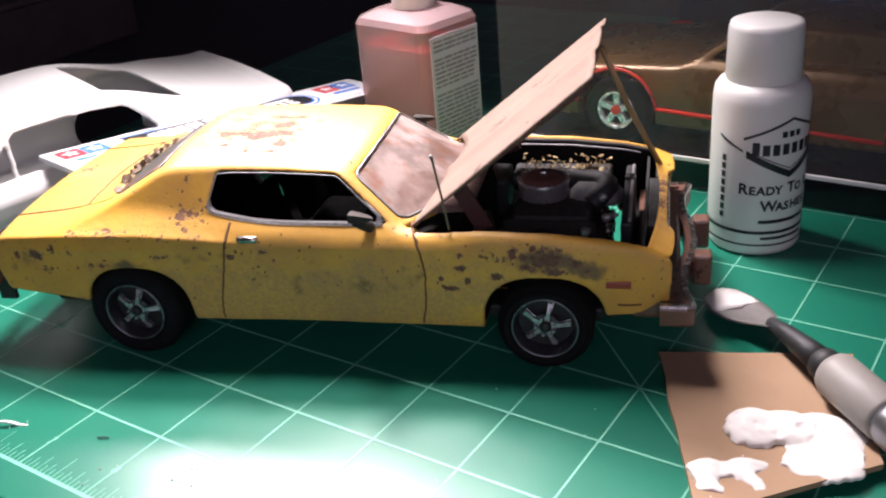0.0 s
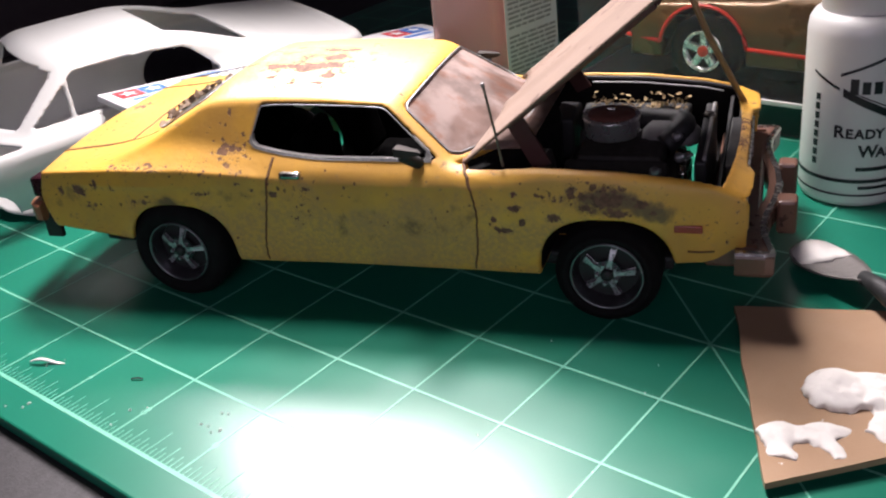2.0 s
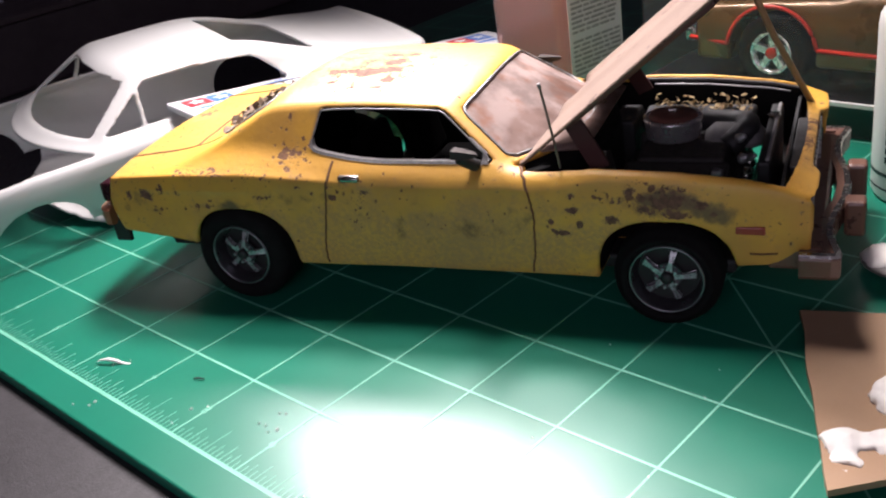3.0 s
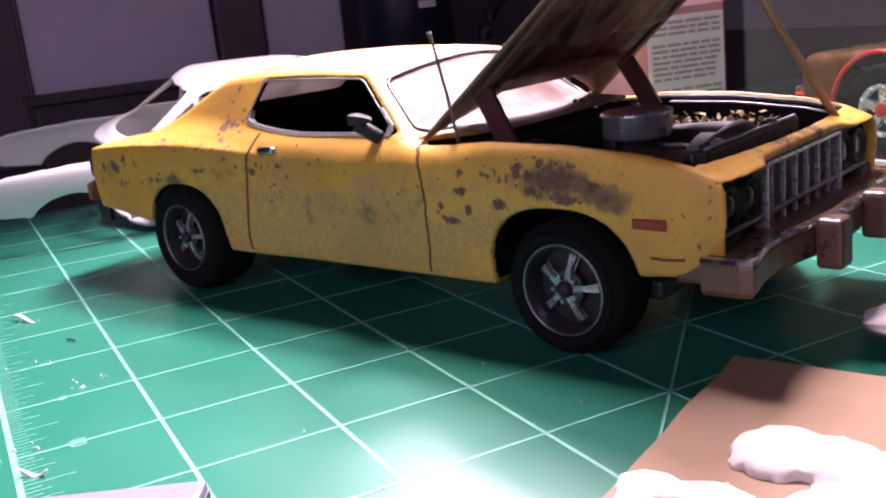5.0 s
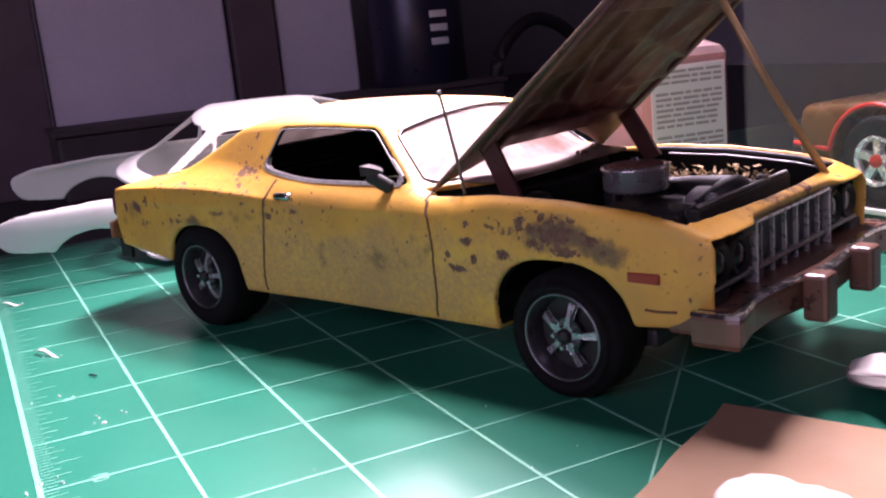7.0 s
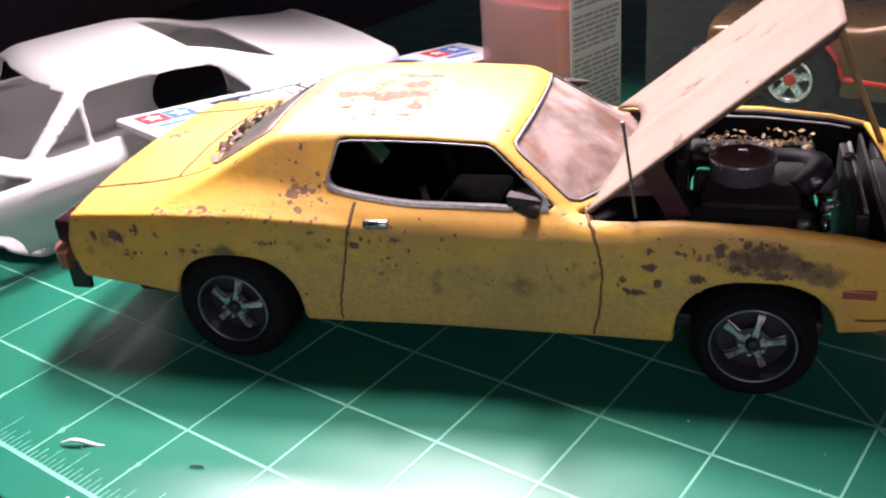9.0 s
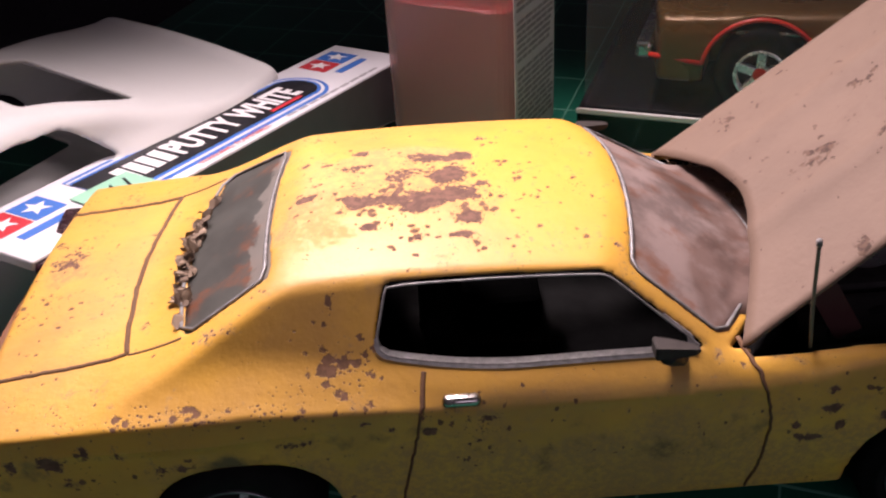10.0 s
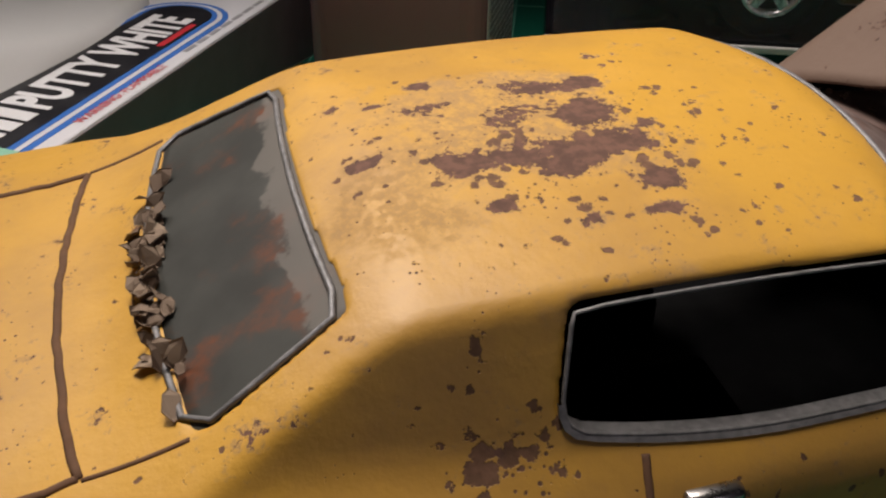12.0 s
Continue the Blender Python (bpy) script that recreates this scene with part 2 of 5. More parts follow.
m_hood_under = hood_underside()
m_tyre = surface("black_rubber", (0.007, 0.0065, 0.007), 0.85, 0, 0.3, 80, 0.3, 1200, Specular_IOR_Level=0.15)
m_wheel = surface("dull_aluminium", (0.26, 0.26, 0.28), 0.40, 0.85, 0.5, 120, 0.2)
m_dark = surface("flat_black_plastic", (0.012, 0.012, 0.013), 0.6, 0, 0.4, 100, 0.2)
m_chrome = surface("tarnished_chrome", (0.52, 0.50, 0.47), 0.25, 1.0, 0.35, 200, 0.1)
m_trim = surface("worn_silver_paint", (0.27, 0.262, 0.255), 0.45, 0.2, 0.6, 700, 0.6)
m_bumper = rusty("rusted_chrome_bumper", (0.125, 0.060, 0.040), (0.060, 0.027, 0.018), (), 0.57, 0.36)
m_seam = surface("dark_wash_line", (0.17, 0.085, 0.042), 0.9, 0, 0.4, 300, 0.3)
m_mat = surface("green_vinyl", (0.003, 0.155, 0.095), 0.31, 0, 0.14, 22, 0.05, 1500, uneven=0.03)
m_line = surface("pale_green_ink", (0.135, 0.45, 0.32), 0.45, 0, 0.2, 60, 0.05)
m_table = surface("dark_speckled_worktop", (0.045, 0.042, 0.045), 0.55, 0, 0.6, 400, 0.4, 1400)
m_shell = surface("bare_white_styrene", (0.62, 0.62, 0.60), 0.5, 0, 0.06, 30, 0.05)
m_white = surface("white_plastic", (0.72, 0.71, 0.68), 0.38, 0, 0.06, 40, 0.04)
m_card = surface("brown_cardboard", (0.34, 0.215, 0.128), 0.85, 0, 0.15, 60, 0.2, 1800)
m_putty = surface("dried_white_putty", (0.68, 0.65, 0.61), 0.7, 0, 0.08, 150, 0.5, 500)
m_wall = surface("grey_wall", (0.36, 0.335, 0.37), 0.8, 0, 0.25, 6, 0.2, 200)

# ---- helpers for shapes ----


def part(name, bm, material, parent=None, label=""):
    data = bpy.data.meshes.new(name)
    if isinstance(bm, tuple):
        data.from_pydata(bm[0], [], bm[1])
    else:
        bm.to_mesh(data)
        bm.free()
    data.materials.append(material)
    ob = new(name, data)
    ob.parent = parent
    return tagged(ob, label)


def smooth(ob):
    ob.data.polygons.foreach_set("use_smooth", [True] * len(ob.data.polygons))
    return ob


def thing(name, m, label, category, group=""):
    ob = new(name)
    ob.empty_display_size = 0.01
    ob.matrix_world = m
    return tagged(ob, label, category, group)


def box(bm, x0, x1, y0, y1, z0, z1, bevel=0.0):
    made = bmesh.ops.create_cube(bm, size=1.0)["verts"]
    for v in made:
        v.co = Vector(((x0 + x1) / 2 + v.co.x * (x1 - x0), (y0 + y1) / 2 + v.co.y * (y1 - y0), (z0 + z1) / 2 + v.co.z * (z1 - z0)))
    if bevel:
        edges = {e for v in made for e in v.link_edges}
        bmesh.ops.bevel(bm, geom=list(edges), offset=bevel, segments=2, affect="EDGES", profile=0.5)
    return bm


def boxed(*a, **k):
    return box(bmesh.new(), *a, **k)


def lathe(profile, steps=32, axis="z", caps=True):
    """A turned body from (radius, height) pairs."""
    verts, faces = [], []
    for r, h in profile:
        for i in range(steps):
            a = 2 * math.pi * i / steps
            p = (r * math.cos(a), r * math.sin(a), h)
            verts.append(p if axis == "z" else (p[0], p[2], p[1]))
    for j in range(len(profile) - 1):
        for i in range(steps):
            k = (i + 1) % steps
            q = (j * steps + i, j * steps + k, (j + 1) * steps + k, (j + 1) * steps + i)
            faces.append(q if axis == "z" else q[::-1])
    if not caps:
        return verts, faces
    n = (len(profile) - 1) * steps
    ends = [tuple(range(steps))[::-1], tuple(range(n, n + steps))]
    faces += ends if axis == "z" else [e[::-1] for e in ends]
    return verts, faces


def tube(points, radius, sides=8, flat=1.0):
    """A rod along points."""
    pts = [Vector(p) for p in points]
    verts, faces = [], []
    for i, p in enumerate(pts):
        d = (pts[min(i + 1, len(pts) - 1)] - pts[max(i - 1, 0)]).normalized()
        up = Vector((0, 0, 1)) if abs(d.z) < 0.9 else Vector((1, 0, 0))
        a = d.cross(up).normalized()
        b = a.cross(d)
        r = radius[i] if isinstance(radius, (list, tuple)) else radius
        for k in range(sides):
            w = 2 * math.pi * k / sides
            verts.append(tuple(p + a * (r * math.cos(w)) + b * (r * flat * math.sin(w))))
    for i in range(len(pts) - 1):
        for k in range(sides):
            m = (k + 1) % sides
            faces.append((i * sides + k, i * sides + m, (i + 1) * sides + m, (i + 1) * sides + k))
    faces += [tuple(range(sides))[::-1], tuple(range((len(pts) - 1) * sides, len(pts) * sides))]
    return verts, faces


def curve(keys, n=24):
    """A Catmull-Rom curve through keys."""
    p = [Vector(k) for k in keys]
    p = [2 * p[0] - p[1], *p, 2 * p[-1] - p[-2]]
    out = []
    for i in range(1, len(p) - 2):
        for j in range(n):
            t = j / n
            out.append(0.5 * (2 * p[i] + (p[i + 1] - p[i - 1]) * t + (2 * p[i - 1] - 5 * p[i] + 4 * p[i + 1] - p[i + 2]) * t * t
                              + (3 * p[i] - p[i - 1] - 3 * p[i + 1] + p[i + 2]) * t ** 3))
    return out + [p[-2]]


def smax(a, b, k):
    h = np.clip(0.5 + 0.5 * (a - b) / k, 0, 1)
    return b + (a - b) * h + k * h * (1 - h)


def smin(a, b, k):
    return -smax(-a, -b, k)


def skin(field, lo, step, relax=2):
    """The surface where a field on a grid (millimetres) is zero, as vertices in metres and quads."""
    f = field.astype(np.float32)
    inside = f < 0
    n = np.array(f.shape)
    count = np.zeros(n - 1, np.int8)
    corners = [(i, j, k) for i in (0, 1) for j in (0, 1) for k in (0, 1)]
    for i, j, k in corners:
        count += inside[i:n[0] - 1 + i, j:n[1] - 1 + j, k:n[2] - 1 + k]
    cells = np.argwhere((count > 0) & (count < 8))
    index = np.full(n - 1, -1, np.int32)
    index[tuple(cells.T)] = np.arange(len(cells))
    total, hits = np.zeros((len(cells), 3)), np.zeros((len(cells), 1))
    for a in corners:
        for axis in range(3):
            if a[axis]:
                continue
            b = list(a)
            b[axis] = 1
            fa, fb = f[tuple((cells + a).T)], f[tuple((cells + b).T)]
            cross = (fa < 0) != (fb < 0)
            t = np.where(cross, fa / np.where(cross, fa - fb, 1), 0)
            p = np.array(a, float) + t[:, None] * np.eye(3)[axis]
            total += p * cross[:, None]
            hits += cross[:, None]
    verts = (cells + total / hits) * step + np.array(lo)
    quads = []
    for axis in range(3):
        u, v = [(1, 2), (2, 0), (0, 1)][axis]
        sl0, sl1 = [slice(1, -1)] * 3, [slice(1, -1)] * 3
        sl0[axis], sl1[axis] = slice(0, -1), slice(1, None)
        a, b = inside[tuple(sl0)], inside[tuple(sl1)]
        e = np.argwhere(a != b)
        flip = b[tuple(e.T)]
        base = e + 1
        base[:, axis] -= 1
        eu, ev = np.eye(3, dtype=int)[u], np.eye(3, dtype=int)[v]
        q = np.stack([index[tuple((base - d).T)] for d in (eu + ev, ev, 0 * eu, eu)], 1)
        q[flip] = q[flip][:, ::-1]
        quads.append(q)
    quads = np.concatenate(quads)
    for _ in range(relax):
        near, links = np.zeros_like(verts), np.zeros((len(verts), 1))
        for k in range(4):
            np.add.at(near, quads[:, k], verts[quads[:, k - 1]] + verts[quads[:, (k + 1) % 4]])
            np.add.at(links, quads[:, k], 2)
        verts = 0.5 * verts + 0.5 * near / np.maximum(links, 1)
    return (verts / 1000).tolist(), quads.tolist()


def grid(lo, hi, step):
    axes = [np.arange(a, b + step, step, dtype=np.float32) for a, b in zip(lo, hi)]
    return np.meshgrid(*axes, indexing="ij", sparse=True)


# ---- worktop, room and cutting mat ----
structure = dict(kind="structure")
top = part("worktop", boxed(-0.9, 0.9, -0.9, 0.9, -0.03, -0.0035, bevel=0.002), m_table)
tagged(top, "dark speckled worktop under the cutting mat", "worktop", kind="structure")
for name, b in (("wall_east", (0.86, 0.9, -0.9, 0.9)), ("wall_north", (-0.9, 0.86, 0.86, 0.9)), ("wall_west", (-0.9, -0.86, -0.9, 0.86)), ("wall_south", (-0.86, 0.86, -0.9, -0.86))):
    tagged(part(name, boxed(*b, -0.0035, 1.2), m_wall), "dim grey wall behind the worktop", "wall", kind="structure")
tagged(part("ceiling", boxed(-0.9, 0.9, -0.9, 0.9, 1.2, 1.24), m_wall), "dim ceiling over the worktop", "ceiling", kind="structure")

IN = 0.0254
MAT_X, MAT_Y = (-0.0105, 0.4677), (-0.6201, 0.0105)
cutting_mat = thing("cutting_mat", pose(0, 0, 0), "green self-healing cutting mat with a pale one-inch grid", "cutting mat")
part("sheet", boxed(*MAT_X, *MAT_Y, -0.0035, 0.0, bevel=0.0006), m_mat, cutting_mat)


def stripe(x0, y0, x1, y1, width, z=0.0):
    d = Vector((x1 - x0, y1 - y0, 0)).normalized()
    s = Vector((-d.y, d.x, 0)) * (width / 2)
    a, b = Vector((x0, y0, z)), Vector((x1, y1, z))
    up = Vector((0, 0, 0.00006))
    v = [a - s, b - s, b + s, a + s]
    return [tuple(p) for p in v] + [tuple(p + up) for p in v], [(4, 5, 6, 7), (0, 1, 5, 4), (1, 2, 6, 5), (2, 3, 7, 6), (3, 0, 4, 7)]


for i in range(0, 19):
    w = 0.0011 if i == 0 else 0.0007
    part("grid_line", stripe(i * IN, 0.0, i * IN, -24 * IN, w), m_line, cutting_mat)
for j in range(0, 25):
    part("grid_line", stripe(0.0, -j * IN, 18 * IN, -j * IN, 0.0005, 0.00001), m_line, cutting_mat)


# ---- the yellow car ----
CAR = pose(0.1091, -0.2026, 0.0, 0, 0, -68.70)
car = thing("model_car", CAR, "weathered yellow model muscle car with its hood propped open", "model car")
HUBS = (66.9, -53.4)


def yellow_shell(x, y, z):
    """The closed outside of the car, in millimetres from its middle on the ground."""
    ax = np.abs(y)

    def along(*keys):
        return np.interp(x, [k[0] for k in keys], [k[1] for k in keys])

    wide = along((-104, 37.5), (-98, 39.6), (-92, 40.9), (-70, 41.3), (-55, 41.2), (-30, 40.3), (0, 39.6), (35, 39.2), (67, 39.3), (86, 38.0), (102, 36.4))
    tuck = np.where(z < 30, -(30 - z) ** 2 * 0.007, -(z - 30) ** 2 * 0.016)
    soft_side = ax - wide - tuck
    crease = along((-104, 38.0), (-91, 38.4), (-70, 39.4), (-48, 39.7), (-23, 38.1), (0, 36.5))
    rise = along((-100, 0.15), (-72, 0.22), (-48, 0.50), (-25, 0.80))
    below = ax - wide + (crease - z) * 0.035 + np.maximum(0, 20 - z) ** 2 * 0.012
    above = (z - crease - (wide - ax) * rise) / np.sqrt(1 + rise ** 2)
    hip = np.clip((-4 - x) / 22, 0, 1)
    hip = hip * hip * (3 - 2 * hip)
    side = soft_side * (1 - hip) + smax(below, above, 0.5) * hip
    deck = along((-104, 37.6), (-95, 39.6), (-70, 42.3), (-45, 43.7), (-20, 43.2), (10, 41.6), (35, 41.6), (50, 42.2), (68, 41.9), (85, 40.4), (93, 38.9), (97, 37.2), (102, 35.4))
    deck = deck - (y / 38) ** 2 * 1.2
    low = along((-104, 22.5), (-96, 21.2), (-76, 19.0), (-66, 17.6), (-37, 12.2), (50, 12.2), (83, 17.3), (100, 18.5))
    body = smax(side, z - deck, 4.5 - 2.6 * np.clip((x - 42) / 10, 0, 1) - 3.2 * hip)
    body = smax(body, low - z, 1.0)
    corner = np.clip((ax - 17.5) / 5, 0, 1)
    body = smax(body, x - 98.6 - 2.2 * corner * corner * (3 - 2 * corner) + np.maximum(0, ax - 30) * 0.12 - (z - 28) * 0.03, 0.9)
    body = smax(body, -x - 98.0 + (y / 38) ** 2 * 2.5 + np.maximum(0, 27 - z) * 0.35 + np.maximum(0, z - 31) * 0.40, 1.2)
    glass_side = (ax - 34.9 + (z - 42) * 0.60) * 0.86
    roof = z - 58.3 + 0.0041 * y ** 2 + 0.0013 * (x + 16) ** 2
    screen = (x - 43.5 + 0.0125 * y ** 2 + 1.72 * (z - 40.5)) / 2.0
    back = (-x - 65.5 + 0.004 * y ** 2 + 1.95 * (z - 44)) / 2.2
    cabin = smax(smax(smax(glass_side, roof, 1.3), screen, 1.2), back, 1.4)
    cabin = np.maximum(cabin, 37 - z)
    blend = 2.0 + 2.6 * np.clip((-28 - x) / 25, 0, 1) * np.clip((ax - 15) / 12, 0, 1)
    return smin(body, cabin, blend)


def side_window(x, z):
    sill = 42.1 + 2.3 * np.clip((-2 - x) / 25, 0, 1.3) ** 2
    w = smax(sill - z, (-x - 28.0 + 0.28 * (z - 45)) / 1.04, 3.2)
    w = smax(w, z - 54.1 + 0.0010 * (x + 14) ** 2, 0.7)
    return smax(w, (x - 24.6 + 1.32 * (z - 42.4)) / 1.66, 0.8)


def screen_window(y, z):
    return smax(smax(42.0 - z, z - 55.6 + 0.0048 * y ** 2, 1.0), (np.abs(y) - 31.2 + 0.55 * (z - 42)) * 0.87, 1.5)


def back_window(y, z):
    return smax(smax(45.8 - z, z - 53.8 + 0.0008 * y ** 2, 0.8), (np.abs(y) - 26.8 + 0.55 * (z - 45.3)) * 0.87, 1.0)


def yellow_body():
    lo, hi, step = (-106, -43, 8), (104, 43, 63), 0.5
    x, y, z = grid(lo, hi, step)
    ax = np.abs(y)
    shell = yellow_shell(x, y, z)
    hollow = np.maximum(np.maximum(shell + 1.7, -x - 58), np.maximum(x - 41 + 0.0125 * y ** 2, 16 - z))
    out = smax(shell, -hollow, 0.4)
    out = smax(out, -np.maximum(side_window(x, z), 18 - ax), 0.5)
    out = smax(out, -np.maximum(screen_window(y, z), 5 - x), 0.5)
    out = smax(out, -np.maximum(back_window(y, z), x + 38), 0.5)
    for hub, half, high in ((66.9, 16.5, 15.7), (-51.2, 16.2, 15.6)):
        arch = ((np.abs(x - hub) / half) ** 2.5 + (np.abs(z - 13.6) / high) ** 2.5) ** 0.4 - 1
        out = smax(out, -np.maximum(arch * 15, 17 - ax), 0.5)
    bay = np.maximum(np.maximum(ax - 34.8, x - 96.2 + 0.0022 * y ** 2), np.maximum(48.5 - 0.014 * y ** 2 - x, 20 - z))
    bay = np.minimum(bay, np.maximum(np.maximum(ax - 33.0, np.abs(x - 46.5 + 0.0125 * y ** 2) - 3.6), 38.6 - z))
    out = smax(out, -bay, 0.5)
    out = np.maximum(out, -np.maximum(np.maximum(ax - 29, np.abs(x - 85) - 3.5), z - 30))
    out = smax(out, -np.maximum(np.maximum(ax - 35.6, 92.0 - x), np.abs(z - 29.6) - 5.2), 0.5)
    out = np.maximum(out, -np.maximum(np.maximum(ax - 35.6, 95.5 - x), z - 25.0))
    return skin(out, lo, step)


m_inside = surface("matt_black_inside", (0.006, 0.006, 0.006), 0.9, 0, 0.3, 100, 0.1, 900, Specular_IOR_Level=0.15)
yellow = smooth(part("body", yellow_body(), m_body, car))
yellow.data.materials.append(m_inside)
at = np.empty(len(yellow.data.vertices) * 3)
yellow.data.vertices.foreach_get("co", at)
at = at.reshape(-1, 3) * 1000
for key, places in WEAR.items():
    weights = np.zeros(len(at))
    for centre, radii, most in places:
        near = np.clip(1 - np.linalg.norm((at / 1000 - np.array(centre)) / np.array(radii), axis=1), 0, 1)
        weights += most * near * near * (3 - 2 * near)
    yellow.data.attributes.new(key, "FLOAT", "POINT").data.foreach_set("value", weights.astype(np.float32))
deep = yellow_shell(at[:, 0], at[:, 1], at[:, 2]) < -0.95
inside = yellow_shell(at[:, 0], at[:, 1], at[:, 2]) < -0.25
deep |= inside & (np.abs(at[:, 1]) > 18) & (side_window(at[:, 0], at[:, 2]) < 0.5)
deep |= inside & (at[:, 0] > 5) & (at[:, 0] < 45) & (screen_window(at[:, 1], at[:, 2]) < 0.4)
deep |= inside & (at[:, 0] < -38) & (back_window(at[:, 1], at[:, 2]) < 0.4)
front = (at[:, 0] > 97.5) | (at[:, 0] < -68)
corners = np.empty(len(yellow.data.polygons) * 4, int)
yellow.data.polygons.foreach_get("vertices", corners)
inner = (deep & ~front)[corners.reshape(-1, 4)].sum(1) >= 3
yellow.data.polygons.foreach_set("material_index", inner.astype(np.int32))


def land(x, y, z, way, lift=0.0):
    """Where a ray from outside meets the shell (millimetres), as a place in metres, lifted off it."""
    p, d = np.array((x, y, z), float), np.array(way, float)
    reach = np.linspace(0, 90, 721)
    q = p + reach[:, None] * d
    f = yellow_shell(q[:, 0], q[:, 1], q[:, 2])
    if not (f < 0).any():
        return land(x, y * 0.99, z - 0.25, way, lift) if z > 20 else Vector(p / 1000)
    hit = np.argmax(f < 0)
    a, b = reach[max(hit - 1, 0)], reach[hit]
    for _ in range(14):
        c = (a + b) / 2
        v = p + c * d
        a, b = (c, b) if yellow_shell(v[0:1], v[1:2], v[2:3])[0] > 0 else (a, c)
    return Vector((p + (b - lift) * d) / 1000)


def ribbon(points, radius, flat=0.5):
    return tube(points, radius / 1000, 6, flat)


def rim_of(window, centre, n=120, grow=0.0):
    """Points round the edge of a window's field, seen from its middle."""
    a = np.linspace(0, 2 * math.pi, n, endpoint=False)
    reach = np.linspace(0, 45, 1801)
    u = centre[0] + np.cos(a)[:, None] * reach
    v = centre[1] + np.sin(a)[:, None] * reach
    k = np.argmax(window(u, v) > grow, axis=1)
    return [(u[i, k[i]], v[i, k[i]]) for i in range(n)]


for s in (-1, 1):
    edge = rim_of(side_window, (-2, 49), 160, -0.15)
    ring = [land(x, s * 60, z, (0, -s, 0), 0.05) for x, z in edge]
    smooth(part("window_trim", ribbon(ring + ring[:2], 0.24, 0.8), m_trim, car, "dull silver window trim"))
    outer = rim_of(side_window, (-2, 49), 160, 0.3)
    low_run = sorted(k for k in range(160) if edge[k][1] < 47.5 and edge[k][0] < 22.5)
    lay = [[land(x, s * 60, z, (0, -s, 0), up) for k in low_run for x, z in (row[k],)] for row, up in ((edge, -1.5), (edge, 0.25), (outer, 0.30), (outer, -0.4))]
    n = len(low_run)
    vs = [tuple(p) for row in lay for p in row]
    fs = [(r * n + i, r * n + i + 1, r * n + n + i + 1, r * n + n + i) for r in range(3) for i in range(n - 1)]
    part("sill_trim", (vs, fs), m_trim, car, "worn silver sill strip")
screen_ring = [land(47, y, max(z, 42.3), (-1, 0, 0), 0.1) for y, z in rim_of(screen_window, (0, 48), grow=0.3)]
smooth(part("windscreen_trim", ribbon(screen_ring + screen_ring[:2], 0.38, 0.7), m_trim, car))
back_ring = [land(-120, y, z, (1, 0, 0), 0.1) for y, z in rim_of(back_window, (0, 49.5), grow=0.1)]
smooth(part("rear_window_trim", ribbon(back_ring + back_ring[:2], 0.38, 0.8), m_trim, car))


def pane(name, half, ys, zs, start, way, material, sink, drop=0.0):
    """A curved pane just under the shell, filling a window."""
    verts, faces, n = [], [], len(zs)
    for y in ys:
        for z in zs:
            w = half[0] - half[1] * (z - half[2])
            p = land(start, y * w, min(z, zs[-1] - drop * (y * w) ** 2), way, -sink)
            verts.append(tuple(p))
    for i in range(len(ys) - 1):
        for j in range(n - 1):
            faces.append((i * n + j, (i + 1) * n + j, (i + 1) * n + j + 1, i * n + j + 1))
    ob = smooth(part(name, (verts, faces), material, car))
    mod = ob.modifiers.new("thickness", "SOLIDIFY")
    mod.thickness = 0.0006
    mod.offset = 0.0
    return ob


def dusty(name, colour, rust, clear, offset, glow, wiped=(), rim=None):
    """Glass under a film of dirt, through which some light spreads."""
    n = Nodes(name)
    film = n.ramp(n.noise(75, 5, 0.6, offset), 0.38, 0.66)
    streak = n.ramp(n.noise(110, 6, 0.65, offset, (1, 1.3, 1)), 0.50, 0.72)
    dirt = n.mix(streak, n.mix(film, colour, tuple(c * 0.7 for c in colour)), rust)
    for centre, radius in wiped:
        inside = n.math("MULTIPLY", n.ramp(n.blob(centre, (radius,) * 3), 0.0, 0.10), n.ramp(n.noise(240, 5, 0.6, (0.2, 0.6, 0.1)), 0.30, 0.55, 0.35, 1.0))
        dirt = n.mix(n.math("MULTIPLY", inside, 0.55), dirt, tuple(c * 0.5 for c in rust))
    if rim:
        axes = n.tree.nodes.new("ShaderNodeSeparateXYZ")
        n.put(axes.inputs[0], n.coord)
        height = n.math("ADD", axes.outputs[2], n.math("MULTIPLY", n.math("SUBTRACT", n.noise(160, 5, 0.6), 0.5), 0.0045))
        dirt = n.mix(n.ramp(height, rim[0], rim[0] + 0.0004, 0.0, 0.8), dirt, rim[1])
    n.set(Base_Color=dirt, Roughness=0.55, Alpha=n.ramp(film, 0, 1, 1.0, clear))
    n.bsdf.inputs["Specular IOR Level"].default_value = 0.25
    n.bump(n.noise(500, 4), 0.1, 0.0002)
    spread = n.tree.nodes.new("ShaderNodeBsdfTranslucent")
    n.put(spread.inputs[0], n.mix(0.5, dirt, (0.8, 0.7, 0.65)))
    blend = n.tree.nodes.new("ShaderNodeMixShader")
    blend.inputs[0].default_value = glow
    n.tree.links.new(n.bsdf.outputs[0], blend.inputs[1])
    n.tree.links.new(spread.outputs[0], blend.inputs[2])
    n.tree.links.new(blend.outputs[0], n.tree.nodes["Material Output"].inputs["Surface"])
    return n.mat


